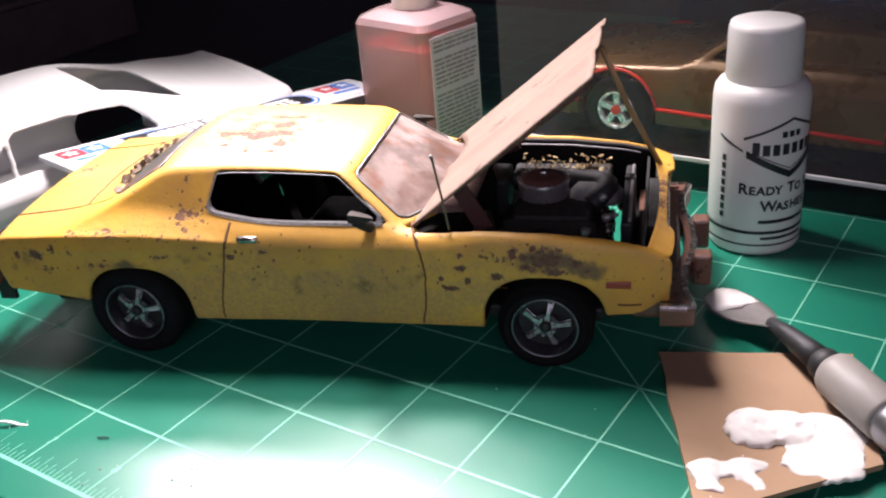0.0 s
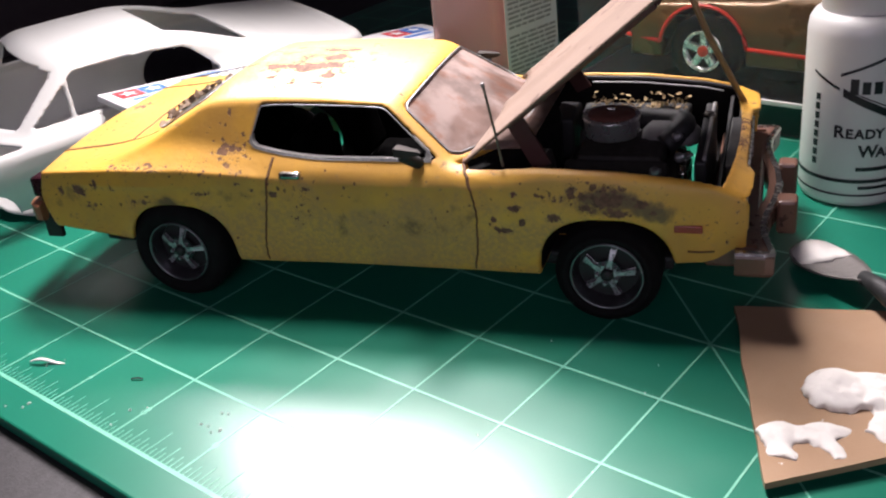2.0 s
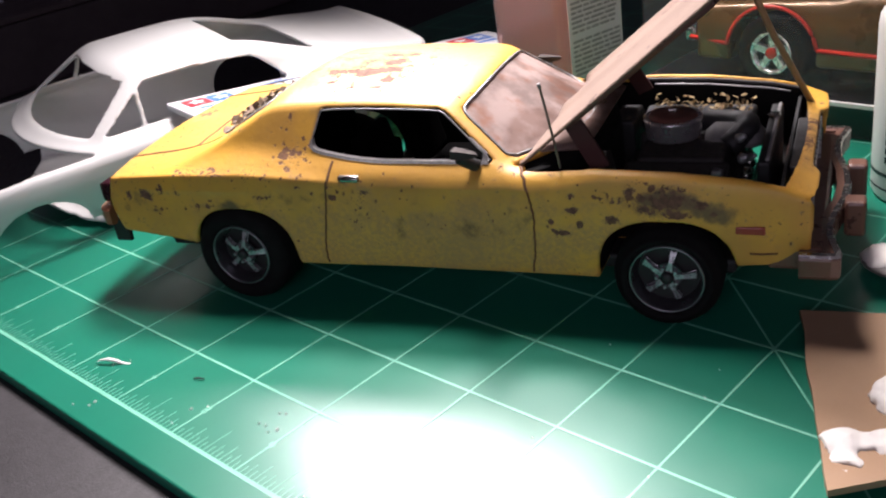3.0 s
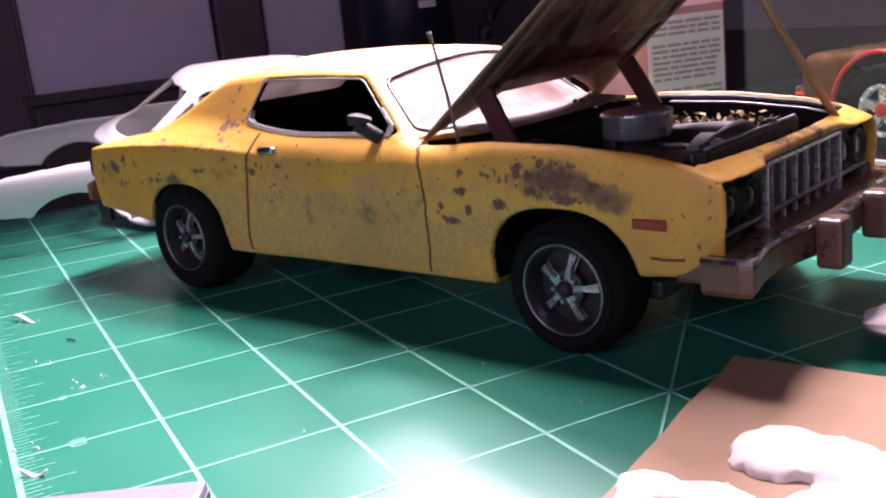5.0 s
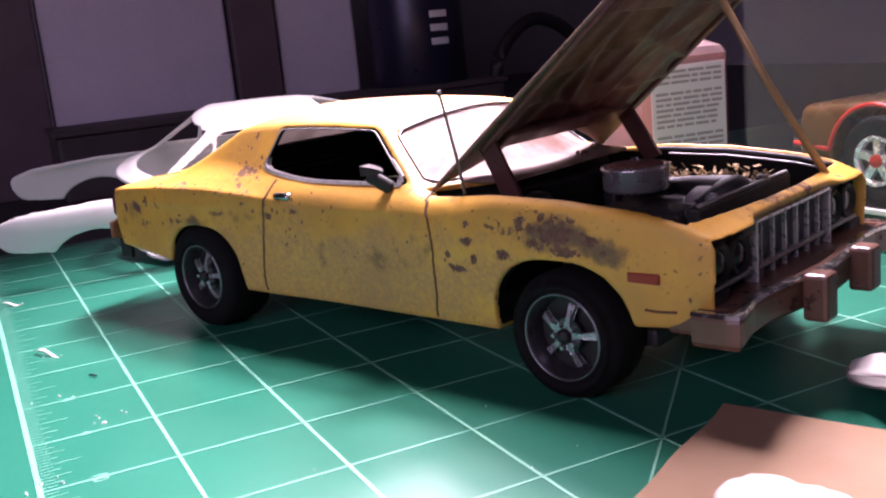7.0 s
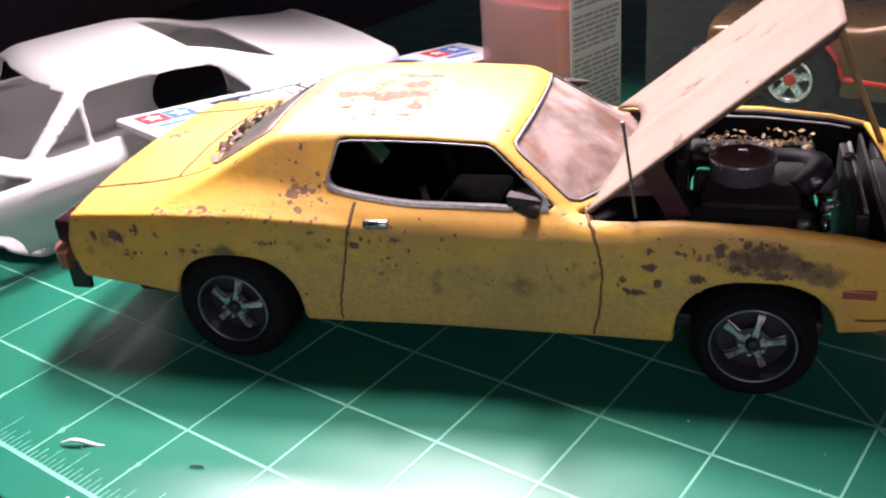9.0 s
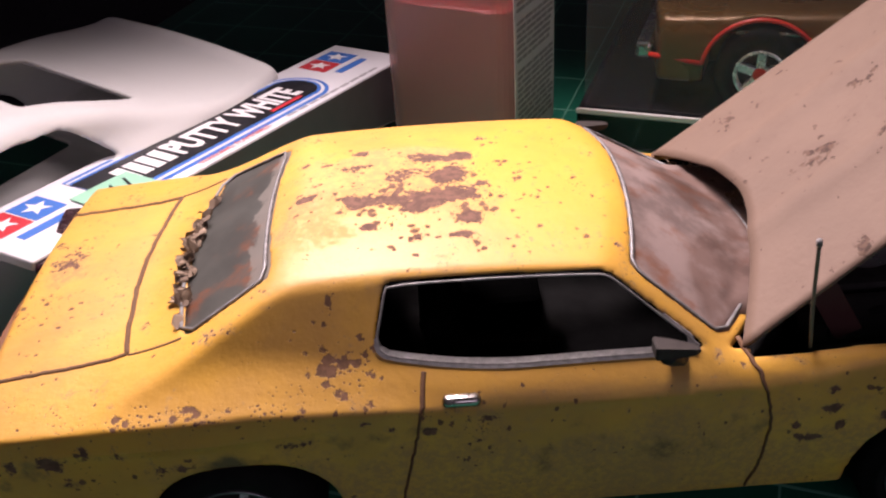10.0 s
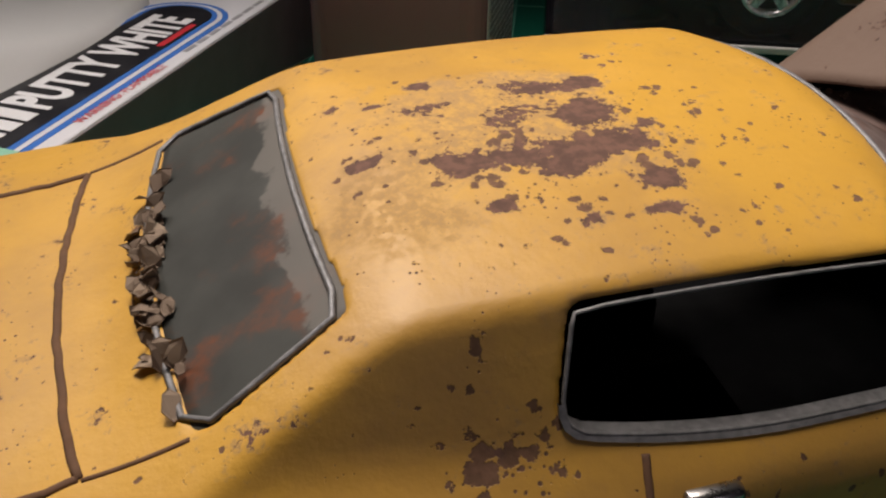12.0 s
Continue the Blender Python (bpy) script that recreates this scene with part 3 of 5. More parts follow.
m_screen = dusty("dusty_pink_windscreen", (0.40, 0.31, 0.28), (0.30, 0.14, 0.09), 0.62, (0.1, 0.2, 0.3), 0.35, (((0.040, -0.020, 0.0405), 0.019), ((0.042, 0.010, 0.0405), 0.019)))
m_back = dusty("grimy_grey_rear_glass", (0.090, 0.092, 0.080), (0.26, 0.085, 0.035), 0.94, (0.5, 0.1, 0.7), 0.30, (), (0.0520, (0.24, 0.22, 0.19)))
pane("windscreen", (32.2, 0.55, 42), np.linspace(-1, 1, 31), np.linspace(41.6, 56.2, 18), 47, (-1, 0, 0), m_screen, 1.3, 0.0048)
pane("rear_window", (27.7, 0.55, 45), np.linspace(-1, 1, 29), np.linspace(45.3, 54.4, 14), -120, (1, 0, 0), m_back, 1.2)

# seams, with their wash of dark dirt
for s in (-1, 1):
    lines = ([(-20.4, 42.2), (-20.8, 39), (-22.5, 30), (-25.2, 18), (-25.5, 13.5)], [(31.0, 41.3), (33.5, 38), (35.2, 30), (34.6, 20), (33.2, 13.5)],
             [(86.5, 21.4), (89, 21.2), (92.5, 21.4)])
    for line in lines:
        pts = [land(p[0], s * 60, p[1], (0, -s, 0), 0.0) for p in curve([(a, b, 0) for a, b in line], 12)]
        wob = [p + Vector((noise.noise(p * 900) * 0.0003, 0, 0)) for p in pts]
        smooth(part("panel_seam", ribbon(wob, 0.44, 0.6), m_seam, car))
lid = [(-69.3 - 0.9 * (1 - (y / 26) ** 2) * 3, y) for y in np.linspace(-26, 26, 40)]
seam = [land(x, y, 80, (0, 0, -1)) for x, y in lid]
smooth(part("trunk_seam", ribbon([p + Vector((noise.noise(p * 700) * 0.0003, 0, 0)) for p in seam], 0.5, 0.6), m_seam, car))
for s in (-1, 1):
    seam = [land(x, s * (26 + 1.5 * (-69.3 - x) / 30), 80, (0, 0, -1)) for x in np.linspace(-69.3, -97, 30)]
    smooth(part("trunk_seam", ribbon([p + Vector((0, noise.noise(p * 700) * 0.0003, 0)) for p in seam], 0.5, 0.6), m_seam, car))
    edge = [land(x, s * (26.6 + 0.06 * (x + 64)), 80, (0, 0, -1)) for x in np.linspace(-69, -59.5, 12)]
    smooth(part("panel_seam", ribbon(edge, 0.3, 0.6), m_seam, car))

# door handles, mirrors, aerial, markers
for s in (-1, 1):
    p = land(-14.6, s * 60, 38.6, (0, -s, 0))
    bm = boxed(-0.0031, 0.0031, -0.0011, 0.0011, -0.0010, 0.0010, bevel=0.0008)
    bmesh.ops.translate(bm, vec=p, verts=bm.verts)
    smooth(part("door_handle", bm, m_chrome, car, "chrome door handle"))
    a = land(20.5, s * 60, 41.5, (0, -s, 0))
    stalk = curve([a, a + Vector((-0.0015, s * 0.002, 0.0018)), a + Vector((-0.003, s * 0.0035, 0.0035))], 6)
    mirror = smooth(part("mirror", tube(stalk, 0.0016, 8), m_dark, car, "black stalk of the door mirror"))
    rings = []
    for u, w in ((-0.0050, 0.0014), (-0.0047, 0.0017), (-0.0020, 0.0014), (0.0012, 0.0008), (0.0020, 0.0003)):
        rings.append([tuple(a + Vector((u, s * 0.0036 + s * 0.15 * u, 0.0044)) + Vector((0, 1.15 * w * max(-0.8, min(0.8, 1.2 * math.cos(k * math.pi / 8))), 0.85 * w * max(-0.8, min(0.8, 1.2 * math.sin(k * math.pi / 8)))))) for k in range(16)])
    vs = [q for r in rings for q in r]
    fs = [(16 * i + k, 16 * i + (k + 1) % 16, 16 * i + 16 + (k + 1) % 16, 16 * i + 16 + k) for i in range(4) for k in range(16)] + [tuple(range(16)), tuple(range(64, 80))]
    part("mirror_head", (vs, fs), surface("grey_primer", (0.05, 0.042, 0.038), 0.8, 0.0, 0.4, 300, Specular_IOR_Level=0.2), mirror, "small dull grey mirror")
    p = land(86.5, s * 60, 27.5, (0, -s, 0))
    bm = boxed(-0.0033, 0.0033, -0.0004, 0.0004, -0.0010, 0.0010, bevel=0.0003)
    bmesh.ops.translate(bm, vec=p, verts=bm.verts)
    part("side_marker", bm, surface("red_lens", (0.32, 0.035, 0.02), 0.35), car, "red side marker lamp")
base = land(41.8, -34.3, 80, (0, 0, -1))
aerial = smooth(part("aerial", tube(curve([base, base + Vector((-0.0012, -0.0008, 0.010)), Vector((0.0392, -0.0367, 0.0627))], 6), 0.00034, 8), surface("tan_grey_wire", (0.20, 0.165, 0.13), 0.5, 0.3, 0.3, 300), car, "thin bent grey aerial"))
smooth(part("tip", tube([Vector((0.0393, -0.0366, 0.0618)), Vector((0.0391, -0.0368, 0.0629))], 0.00048, 8), m_trim, aerial))

# hood, hinges, prop
TILT_UP = radians(39)


def on_hood(s, y, up=0.0):
    """A place on the raised hood: s along it from its rear corners, y across, up off its skin, millimetres."""
    crown = 1.6 * (1 - (y / 33) ** 2) + 0.9 * math.exp(-((abs(y) - 12) / 3.0) ** 2)
    h = up + crown
    return ((31 + s * math.cos(TILT_UP) - h * math.sin(TILT_UP)) / 1000, y / 1000, (41 + s * math.sin(TILT_UP) + h * math.cos(TILT_UP)) / 1000)


def hood_skin(up):
    rows = []
    for i in range(25):
        row = []
        for j in range(41):
            v = -1 + j / 20
            w = 33.5 - 4.5 * (i / 24)
            y = v * w
            start, end = 12.5 * (1 - abs(v) ** 1.6), 62.5 + 1.2 * (1 - v * v)
            row.append(on_hood(start + (end - start) * i / 24, y, up))
        rows.append(row)
    return rows


def slab(a, b):
    rows, cols = len(a), len(a[0])
    verts = [p for r in a for p in r] + [p for r in b for p in r]
    o, faces = rows * cols, []
    for i in range(rows - 1):
        for j in range(cols - 1):
            k = i * cols + j
            faces += [(k, k + cols, k + cols + 1, k + 1), (o + k, o + k + 1, o + k + cols + 1, o + k + cols)]
    rim = [j for j in range(cols)] + [i * cols + cols - 1 for i in range(1, rows)] + [(rows - 1) * cols + j for j in range(cols - 2, -1, -1)] + [i * cols for i in range(rows - 2, 0, -1)]
    for i, k in enumerate(rim):
        m = rim[(i + 1) % len(rim)]
        faces.append((k, m, o + m, o + k))
    return verts, faces


hood = smooth(part("hood", slab(hood_skin(0.0), hood_skin(-0.7)), m_hood, car, "rusty pinkish primer hood, raised"))
inner_hood = bmesh.new()
for x0, x1, y0, y1 in ((14, 60, -29, -26.5), (14, 60, 26.5, 29), (56, 61, -27, 27), (14, 19, -24, 24)):
    m = Matrix.Translation((0.031, 0, 0.041)) @ Matrix.Rotation(-TILT_UP, 4, "Y")
    piece = bmesh.new()
    box(piece, x0 / 1000, x1 / 1000, y0 / 1000, y1 / 1000, -0.0016, 0.0004, bevel=0.0006)
    bmesh.ops.transform(piece, matrix=m, verts=piece.verts)
    temp = bpy.data.meshes.new("temp")
    piece.to_mesh(temp)
    piece.free()
    inner_hood.from_mesh(temp)
    bpy.data.meshes.remove(temp)
frame_part = part("hood_frame", inner_hood, m_hood_under, hood, "dark rusty ribs under the hood")


def pressed(u, v):
    """The stamped relief of the hood's inner panel: sunk bays between raised, branching ribs."""
    def ridge(d, w):
        return math.exp(-(d / w) ** 2)
    a = abs(v)
    rib = max(ridge(a - 5 - 0.34 * (u - 18), 1.5), ridge(a - 21 + 0.10 * (u - 18), 1.6), ridge(u - 24 - 0.25 * a, 1.4), ridge(u - 46 + 0.30 * a, 1.6), ridge(v, 1.3) * (1 if u > 30 else 0))
    return -0.95 * rib + 0.25 * noise.noise(Vector((u * 0.12, v * 0.12, 3)))


under = [[on_hood(*p) for p in row] for row in [[(15 + 44 * i / 44, -27 + 54 * j / 60, -1.25 + pressed(15 + 44 * i / 44, -27 + 54 * j / 60)) for j in range(61)] for i in range(45)]]
under2 = [[(p[0] - 0.0003, p[1], p[2] + 0.0003) for p in row] for row in under]
smooth(part("hood_lining", slab(under2, under), m_hood_under, hood, "dark rusty hood underside"))
for s in (-1, 1):
    a, b = Vector((0.0505, s * 0.0285, 0.0385)), Vector((0.0435, s * 0.0275, 0.0505))
    d = (b - a).normalized()
    w = Vector((0.0021, 0, 0.0010))
    t = Vector((0, 0.0005, 0))
    vs = [tuple(p + u * w + v * t) for p in (a, b) for u in (-1, 1) for v in (-1, 1)]
    part("hood_hinge", (vs, [(0, 1, 3, 2), (4, 6, 7, 5), (0, 4, 5, 1), (2, 3, 7, 6), (0, 2, 6, 4), (1, 5, 7, 3)]), surface("dark_red_primer", (0.055, 0.014, 0.011), 0.7), car, "dark red hood hinge strap")
m_brass = surface("tan_brass_rod", (0.45, 0.28, 0.13), 0.4, 0.3, 0.3, 200)
smooth(part("hood_prop", tube([(0.0962, 0.023, 0.0365), (0.0868, 0.0155, 0.0575), (0.0795, 0.0085, 0.0775)], 0.00085, 10), m_brass, car, "tan rod propping the hood"))

# rubber edge round the engine bay
for s in (-1, 1):
    rim = [land(x, s * 35.3, 80, (0, 0, -1)) + Vector((0, -s * 0.0005, -0.0011)) for x in np.linspace(47, 93, 40)]
    smooth(part("bay_edge", ribbon(rim, 0.55, 0.9), surface("grey_black_edge", (0.05, 0.048, 0.05), 0.6, 0, 0.4, 200), car, "dark edge of the engine bay"))

m_lip = surface("pale_worn_edge", (0.34, 0.33, 0.33), 0.45, 0.2, 0.5, 400, 0.3)
rail = [land(x, 35.2, 80, (0, 0, -1)) + Vector((0, -0.0016, -0.0022)) for x in np.linspace(52, 90, 30)]
smooth(part("bay_rail", ribbon(rail, 0.28, 0.8), m_lip, car, "thin pale rail along the engine bay"))
rail = [Vector((0.0885, y, 0.0375)) for y in np.linspace(-0.020, 0.020, 12)]
smooth(part("radiator_rail", ribbon(rail, 0.5, 0.7), m_lip, car, "dusty grey top of the radiator"))

# engine bay
m_iron = surface("dark_dusty_iron", (0.035, 0.031, 0.028), 0.65, 0.2, 0.5, 200, 0.4)
m_rustred = surface("brown_rust", (0.12, 0.040, 0.028), 0.8, 0, 0.4, 250, 0.4)
engine = new("engine")
engine.parent = car


def rounded_cover():
    """A long cover with a domed top, beside the air cleaner."""
    verts, faces, n = [], [], 9
    for i, x in enumerate(np.linspace(0.0700, 0.0855, 8)):
        full = min(1.0, 0.55 + 0.9 * min(i, 7 - i) / 2)
        for k in range(n):
            a = math.pi * k / (n - 1)
            verts.append((x, 0.0100 + 0.0062 * full * math.cos(a), 0.0310 + 0.0044 * full * math.sin(a)))
    for i in range(7):
        for k in range(n - 1):
            faces.append((i * n + k, (i + 1) * n + k, (i + 1) * n + k + 1, i * n + k + 1))
        faces.append((i * n + n - 1, (i + 1) * n + n - 1, (i + 1) * n, i * n))
    faces += [tuple(range(n)), tuple(range(7 * n, 8 * n))[::-1]]
    return verts, faces


part("block", boxed(0.050, 0.081, -0.013, 0.013, 0.014, 0.027, bevel=0.001), m_iron, engine)
for s in (-1, 1):
    bm = boxed(0.052, 0.079, -0.0042, 0.0042, -0.003, 0.003, bevel=0.0012)
    bmesh.ops.transform(bm, matrix=pose(0, s * 0.0125, 0.0285, s * -35, 0, 0), verts=bm.verts)
    part("valve_cover", bm, m_iron, engine)
part("intake", boxed(0.054, 0.077, -0.007, 0.007, 0.026, 0.0325, bevel=0.0015), m_iron, engine)
cleaner = smooth(part("air_cleaner", lathe([(0.0068, 0.0340), (0.0073, 0.0346), (0.0073, 0.0382), (0.0076, 0.0388), (0.0076, 0.0394), (0.0069, 0.0397), (0.0063, 0.0393)], 40), surface("dull_chrome_can", (0.46, 0.44, 0.44), 0.30, 0.75, 0.25, 150), engine, "round chrome air cleaner with a rusty lid"))
cleaner.location = (0.0632, -0.001, 0.0024)
lid_top = smooth(part("lid", lathe([(0.0064, 0.0388), (0.0062, 0.0398), (0.003, 0.0401), (0.0012, 0.0404)], 40), m_rustred, cleaner, "rusty red lid"))
part("wing_nut", boxed(-0.0011, 0.0011, -0.0003, 0.0003, 0.0402, 0.0412, bevel=0.0002), m_chrome, cleaner)
hose = curve([(0.0765, 0.004, 0.031), (0.081, 0.008, 0.035), (0.0785, 0.015, 0.034), (0.066, 0.018, 0.033), (0.056, 0.016, 0.032)], 8)
smooth(part("hose", tube(hose, 0.0032, 12), m_dark, engine))
for y0, y1, z in ((-0.012, -0.020, 0.029), (0.012, 0.020, 0.029)):
    pts = curve([(0.058, y0, z), (0.066, (y0 + y1) / 2, z + 0.003), (0.074, y1, z - 0.002), (0.0815, y1, z - 0.004)], 6)
    smooth(part("cable", tube(pts, 0.0007, 6), m_dark, engine))
for k in range(5):
    p = lathe([(0.0004, -0.0012), (0.0028 - 0.0003 * (k % 3), -0.001), (0.0028 - 0.0003 * (k % 3), 0.001), (0.0004, 0.0012)], 18)
    pulley = smooth(part("pulley", p, m_chrome if k % 2 else m_iron, engine))
    pulley.matrix_basis = pose(0.0822, -0.009 + 0.0045 * k, 0.0225 + 0.004 * (k % 2), 0, 90, 0)
m_alloy = surface("dull_alloy", (0.42, 0.42, 0.43), 0.35, 0.7, 0.4, 300)
for x, y, z, r in ((0.0765, -0.0170, 0.0325, 0.0014), (0.0790, -0.0185, 0.0300, 0.0011), (0.0820, -0.0105, 0.0340, 0.0013), (0.0835, -0.0060, 0.0325, 0.0010), (0.0800, 0.0020, 0.0345, 0.0012)):
    fitting = smooth(part("fitting", lathe([(r * 0.4, -0.0012), (r, -0.0010), (r, 0.0002), (r * 0.6, 0.0006), (r * 0.6, 0.0014), (r * 0.2, 0.0016)], 16), m_alloy, engine, "small dull alloy fitting"))
    fitting.matrix_basis = pose(x, y, z, 25, 60, 0)
smooth(part("dusty_cover", rounded_cover(), surface("dusty_grey_cover", (0.16, 0.155, 0.15), 0.75, 0, 0.35, 200, 0.4), engine, "dust-covered grey valve cover"))
radiator = part("radiator", boxed(0.0862, 0.0892, -0.021, 0.021, 0.013, 0.0372, bevel=0.0006), m_dark, car, "flat black radiator")
part("radiator_cap", lathe([(0.0015, 0.0372), (0.0017, 0.0379), (0.0012, 0.0385)], 16), m_chrome, radiator).location = (0.0877, 0.010, 0)
part("battery", boxed(0.070, 0.079, 0.0215, 0.0285, 0.020, 0.0335, bevel=0.0006), m_dark, car)
part("brake_booster", lathe([(0.003, 0.0), (0.0055, 0.0015), (0.0055, 0.004), (0.002, 0.0055)], 24), m_iron, car).matrix_basis = pose(0.0455, -0.018, 0.033, 0, 90, 0)
part("heater_box", boxed(0.044, 0.0505, 0.010, 0.025, 0.024, 0.036, bevel=0.001), m_dark, car)
part("chassis", boxed(-0.088, 0.082, -0.0265, 0.0265, 0.0095, 0.0135, bevel=0.001), m_dark, car, "flat black chassis plate")
for u in HUBS:
    smooth(part("axle", tube([(u / 1000, -0.030, 0.0138), (u / 1000, 0.030, 0.0138)], 0.0017, 10), m_dark, car))

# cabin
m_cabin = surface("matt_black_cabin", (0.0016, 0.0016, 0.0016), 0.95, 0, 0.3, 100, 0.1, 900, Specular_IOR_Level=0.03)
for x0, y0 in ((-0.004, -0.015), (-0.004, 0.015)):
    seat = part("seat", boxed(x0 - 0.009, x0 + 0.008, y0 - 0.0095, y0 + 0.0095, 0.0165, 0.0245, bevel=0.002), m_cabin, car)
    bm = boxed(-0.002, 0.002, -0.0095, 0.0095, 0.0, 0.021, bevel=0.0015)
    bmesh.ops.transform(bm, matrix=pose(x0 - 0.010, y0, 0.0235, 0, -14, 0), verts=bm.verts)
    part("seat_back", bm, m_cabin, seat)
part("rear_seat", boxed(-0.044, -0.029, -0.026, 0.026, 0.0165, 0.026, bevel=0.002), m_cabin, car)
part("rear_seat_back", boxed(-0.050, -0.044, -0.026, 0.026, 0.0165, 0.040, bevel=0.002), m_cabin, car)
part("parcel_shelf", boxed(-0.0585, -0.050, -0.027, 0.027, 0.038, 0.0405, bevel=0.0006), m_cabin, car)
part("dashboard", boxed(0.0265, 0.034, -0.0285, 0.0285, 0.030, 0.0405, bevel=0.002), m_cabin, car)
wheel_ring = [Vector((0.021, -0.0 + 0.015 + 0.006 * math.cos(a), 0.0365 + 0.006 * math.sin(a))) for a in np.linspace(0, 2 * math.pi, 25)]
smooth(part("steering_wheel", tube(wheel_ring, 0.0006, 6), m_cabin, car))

# front end
m_bright_bar = surface("thin_bright_plating", (0.50, 0.50, 0.50), 0.30, 0.6, 0.3, 300)
m_grille = surface("dark_grille_mesh", (0.13, 0.14, 0.155), 0.5, 0.4, 0.4, 300, 0.3)
part("grille_backing", boxed(0.0922, 0.0930, -0.0352, 0.0352, 0.0225, 0.0346), m_dark, car)
grille = part("grille", boxed(0.0932, 0.0968, -0.0170, 0.0170, 0.0215, 0.0346, bevel=0.0005), m_dark, car, "rectangular grille with chrome bars")
for y0, y1, z0, z1 in ((-0.0176, 0.0176, 0.0341, 0.0348), (-0.0176, 0.0176, 0.0209, 0.0217), (-0.0178, -0.0170, 0.0211, 0.0346), (0.0170, 0.0178, 0.0211, 0.0346)):
    part("grille_edge", boxed(0.0962, 0.0992, y0, y1, z0, z1, bevel=0.0002), m_bright_bar, grille, "bright grille surround")
for k in range(6):
    y = -0.0138 + 0.0055 * k
    part("grille_bar", boxed(0.0971, 0.0983, y - 0.00022, y + 0.00022, 0.0218, 0.0342, bevel=0.0001), m_bright_bar, grille, "thin bright bar")
fins = bmesh.new()
for k in range(48):
    y = -0.0160 + 0.00068 * k
    box(fins, 0.0969, 0.0974, y - 0.00012, y + 0.00012, 0.0218, 0.0340)
for k in range(9):
    z = 0.0228 + 0.00130 * k
    box(fins, 0.0968, 0.0972, -0.0168, 0.0168, z - 0.0001, z + 0.0001)
part("grille_mesh", fins, m_grille, grille, "fine grey grille mesh")
m_lens = surface("smoked_lens", (0.035, 0.036, 0.04), 0.15, 0.2, 0.3, 200)
for s in (-1, 1):
    bezel = part("lamp_bezel", boxed(0.0950, 0.0966, min(s * 0.0187, s * 0.0342), max(s * 0.0187, s * 0.0342), 0.0245, 0.0342, bevel=0.0005), m_iron, car)
    for y in (0.0226, 0.0303):
        lampring = smooth(part("headlamp_ring", lathe([(0.0036, 0.0), (0.0039, 0.0016), (0.0034, 0.0022), (0.0030, 0.0010)], 28), m_iron, bezel))
        lampring.matrix_basis = pose(0.0964, s * y, 0.0294, 0, 90, 0)
        lens = smooth(part("headlamp", lathe([(0.0032, 0.0004), (0.0026, 0.0013), (0.0014, 0.0018), (0.0003, 0.0019)], 24), m_lens, bezel, "smoked round headlamp"))
        lens.matrix_basis = pose(0.0964, s * y, 0.0294, 0, 90, 0)


def bar(path, profile):
    """A moulding: profile points (out, up) carried along a path of (x, y, z) in plan."""
    pts = [Vector(p) for p in path]
    rows = []
    for i, p in enumerate(pts):
        d = pts[min(i + 1, len(pts) - 1)] - pts[max(i - 1, 0)]
        d.z = 0
        d.normalize()
        out = Vector((-d.y, d.x, 0))
        rows.append([tuple(p + out * a + Vector((0, 0, b))) for a, b in profile])
    n = len(profile)
    verts = [v for r in rows for v in r]
    faces = [(i * n + j, i * n + (j + 1) % n, (i + 1) * n + (j + 1) % n, (i + 1) * n + j) for i in range(len(rows) - 1) for j in range(n)]
    faces += [tuple(range(n))[::-1], tuple(range((len(rows) - 1) * n, len(rows) * n))]
    return verts, faces


nose = [(0.0972, 0.0402), (0.1040, 0.0402), (0.1058, 0.0396), (0.1058, 0.0385), (0.1038, 0.0300), (0.1036, 0.0240), (0.1042, 0.0185), (0.1062, 0.0090), (0.1068, 0.0)]
nose = [Vector((x, y, 0.0227)) for x, y in nose] + [Vector((x, -y, 0.0227)) for x, y in nose[-2::-1]]
blade = [(-0.0030, 0.0002), (0.0, 0.0), (0.0004, -0.0009), (0.0003, -0.0050), (-0.0005, -0.0060), (-0.0030, -0.0060)]
bumper = part("front_bumper", bar(nose, blade), m_bumper, car, "rusty brown chrome front bumper")
part("bumper_top", bar([p + Vector((0, 0, 0.0002)) for p in nose], [(-0.0012, 0.0003), (0.0002, 0.0003), (0.0006, -0.0003), (-0.0012, -0.0004)]), m_chrome, bumper, "worn chrome lip")
for y in (-0.0115, 0.0115):
    part("bumper_guard", boxed(0.1060, 0.1110, y - 0.0028, y + 0.0028, 0.0150, 0.0243, bevel=0.0009), m_bumper, bumper)
part("valance", boxed(0.090, 0.1025, -0.0365, 0.0365, 0.0170, 0.0229, bevel=0.0010), m_bumper, car)
part("lower_trim", boxed(0.0935, 0.0985, -0.0345, 0.0345, 0.0247, 0.0257, bevel=0.0003), m_trim, car, "worn chrome strip under the headlamps")
for s in (-1, 1):
    part("parking_lamp", boxed(0.0940, 0.0990, min(s * 0.0290, s * 0.0350), max(s * 0.0290, s * 0.0350), 0.0228, 0.0248), m_dark, car, "black parking lamp slot")
tail_path = [(-0.0962, -0.0398, 0.0272), (-0.0985, -0.0394, 0.0272), (-0.1012, -0.0350, 0.0272), (-0.1026, -0.02, 0.0272), (-0.1032, 0.0, 0.0272)]
tail_path = curve(tail_path + [(x, -y, z) for x, y, z in tail_path[-2::-1]], 5)
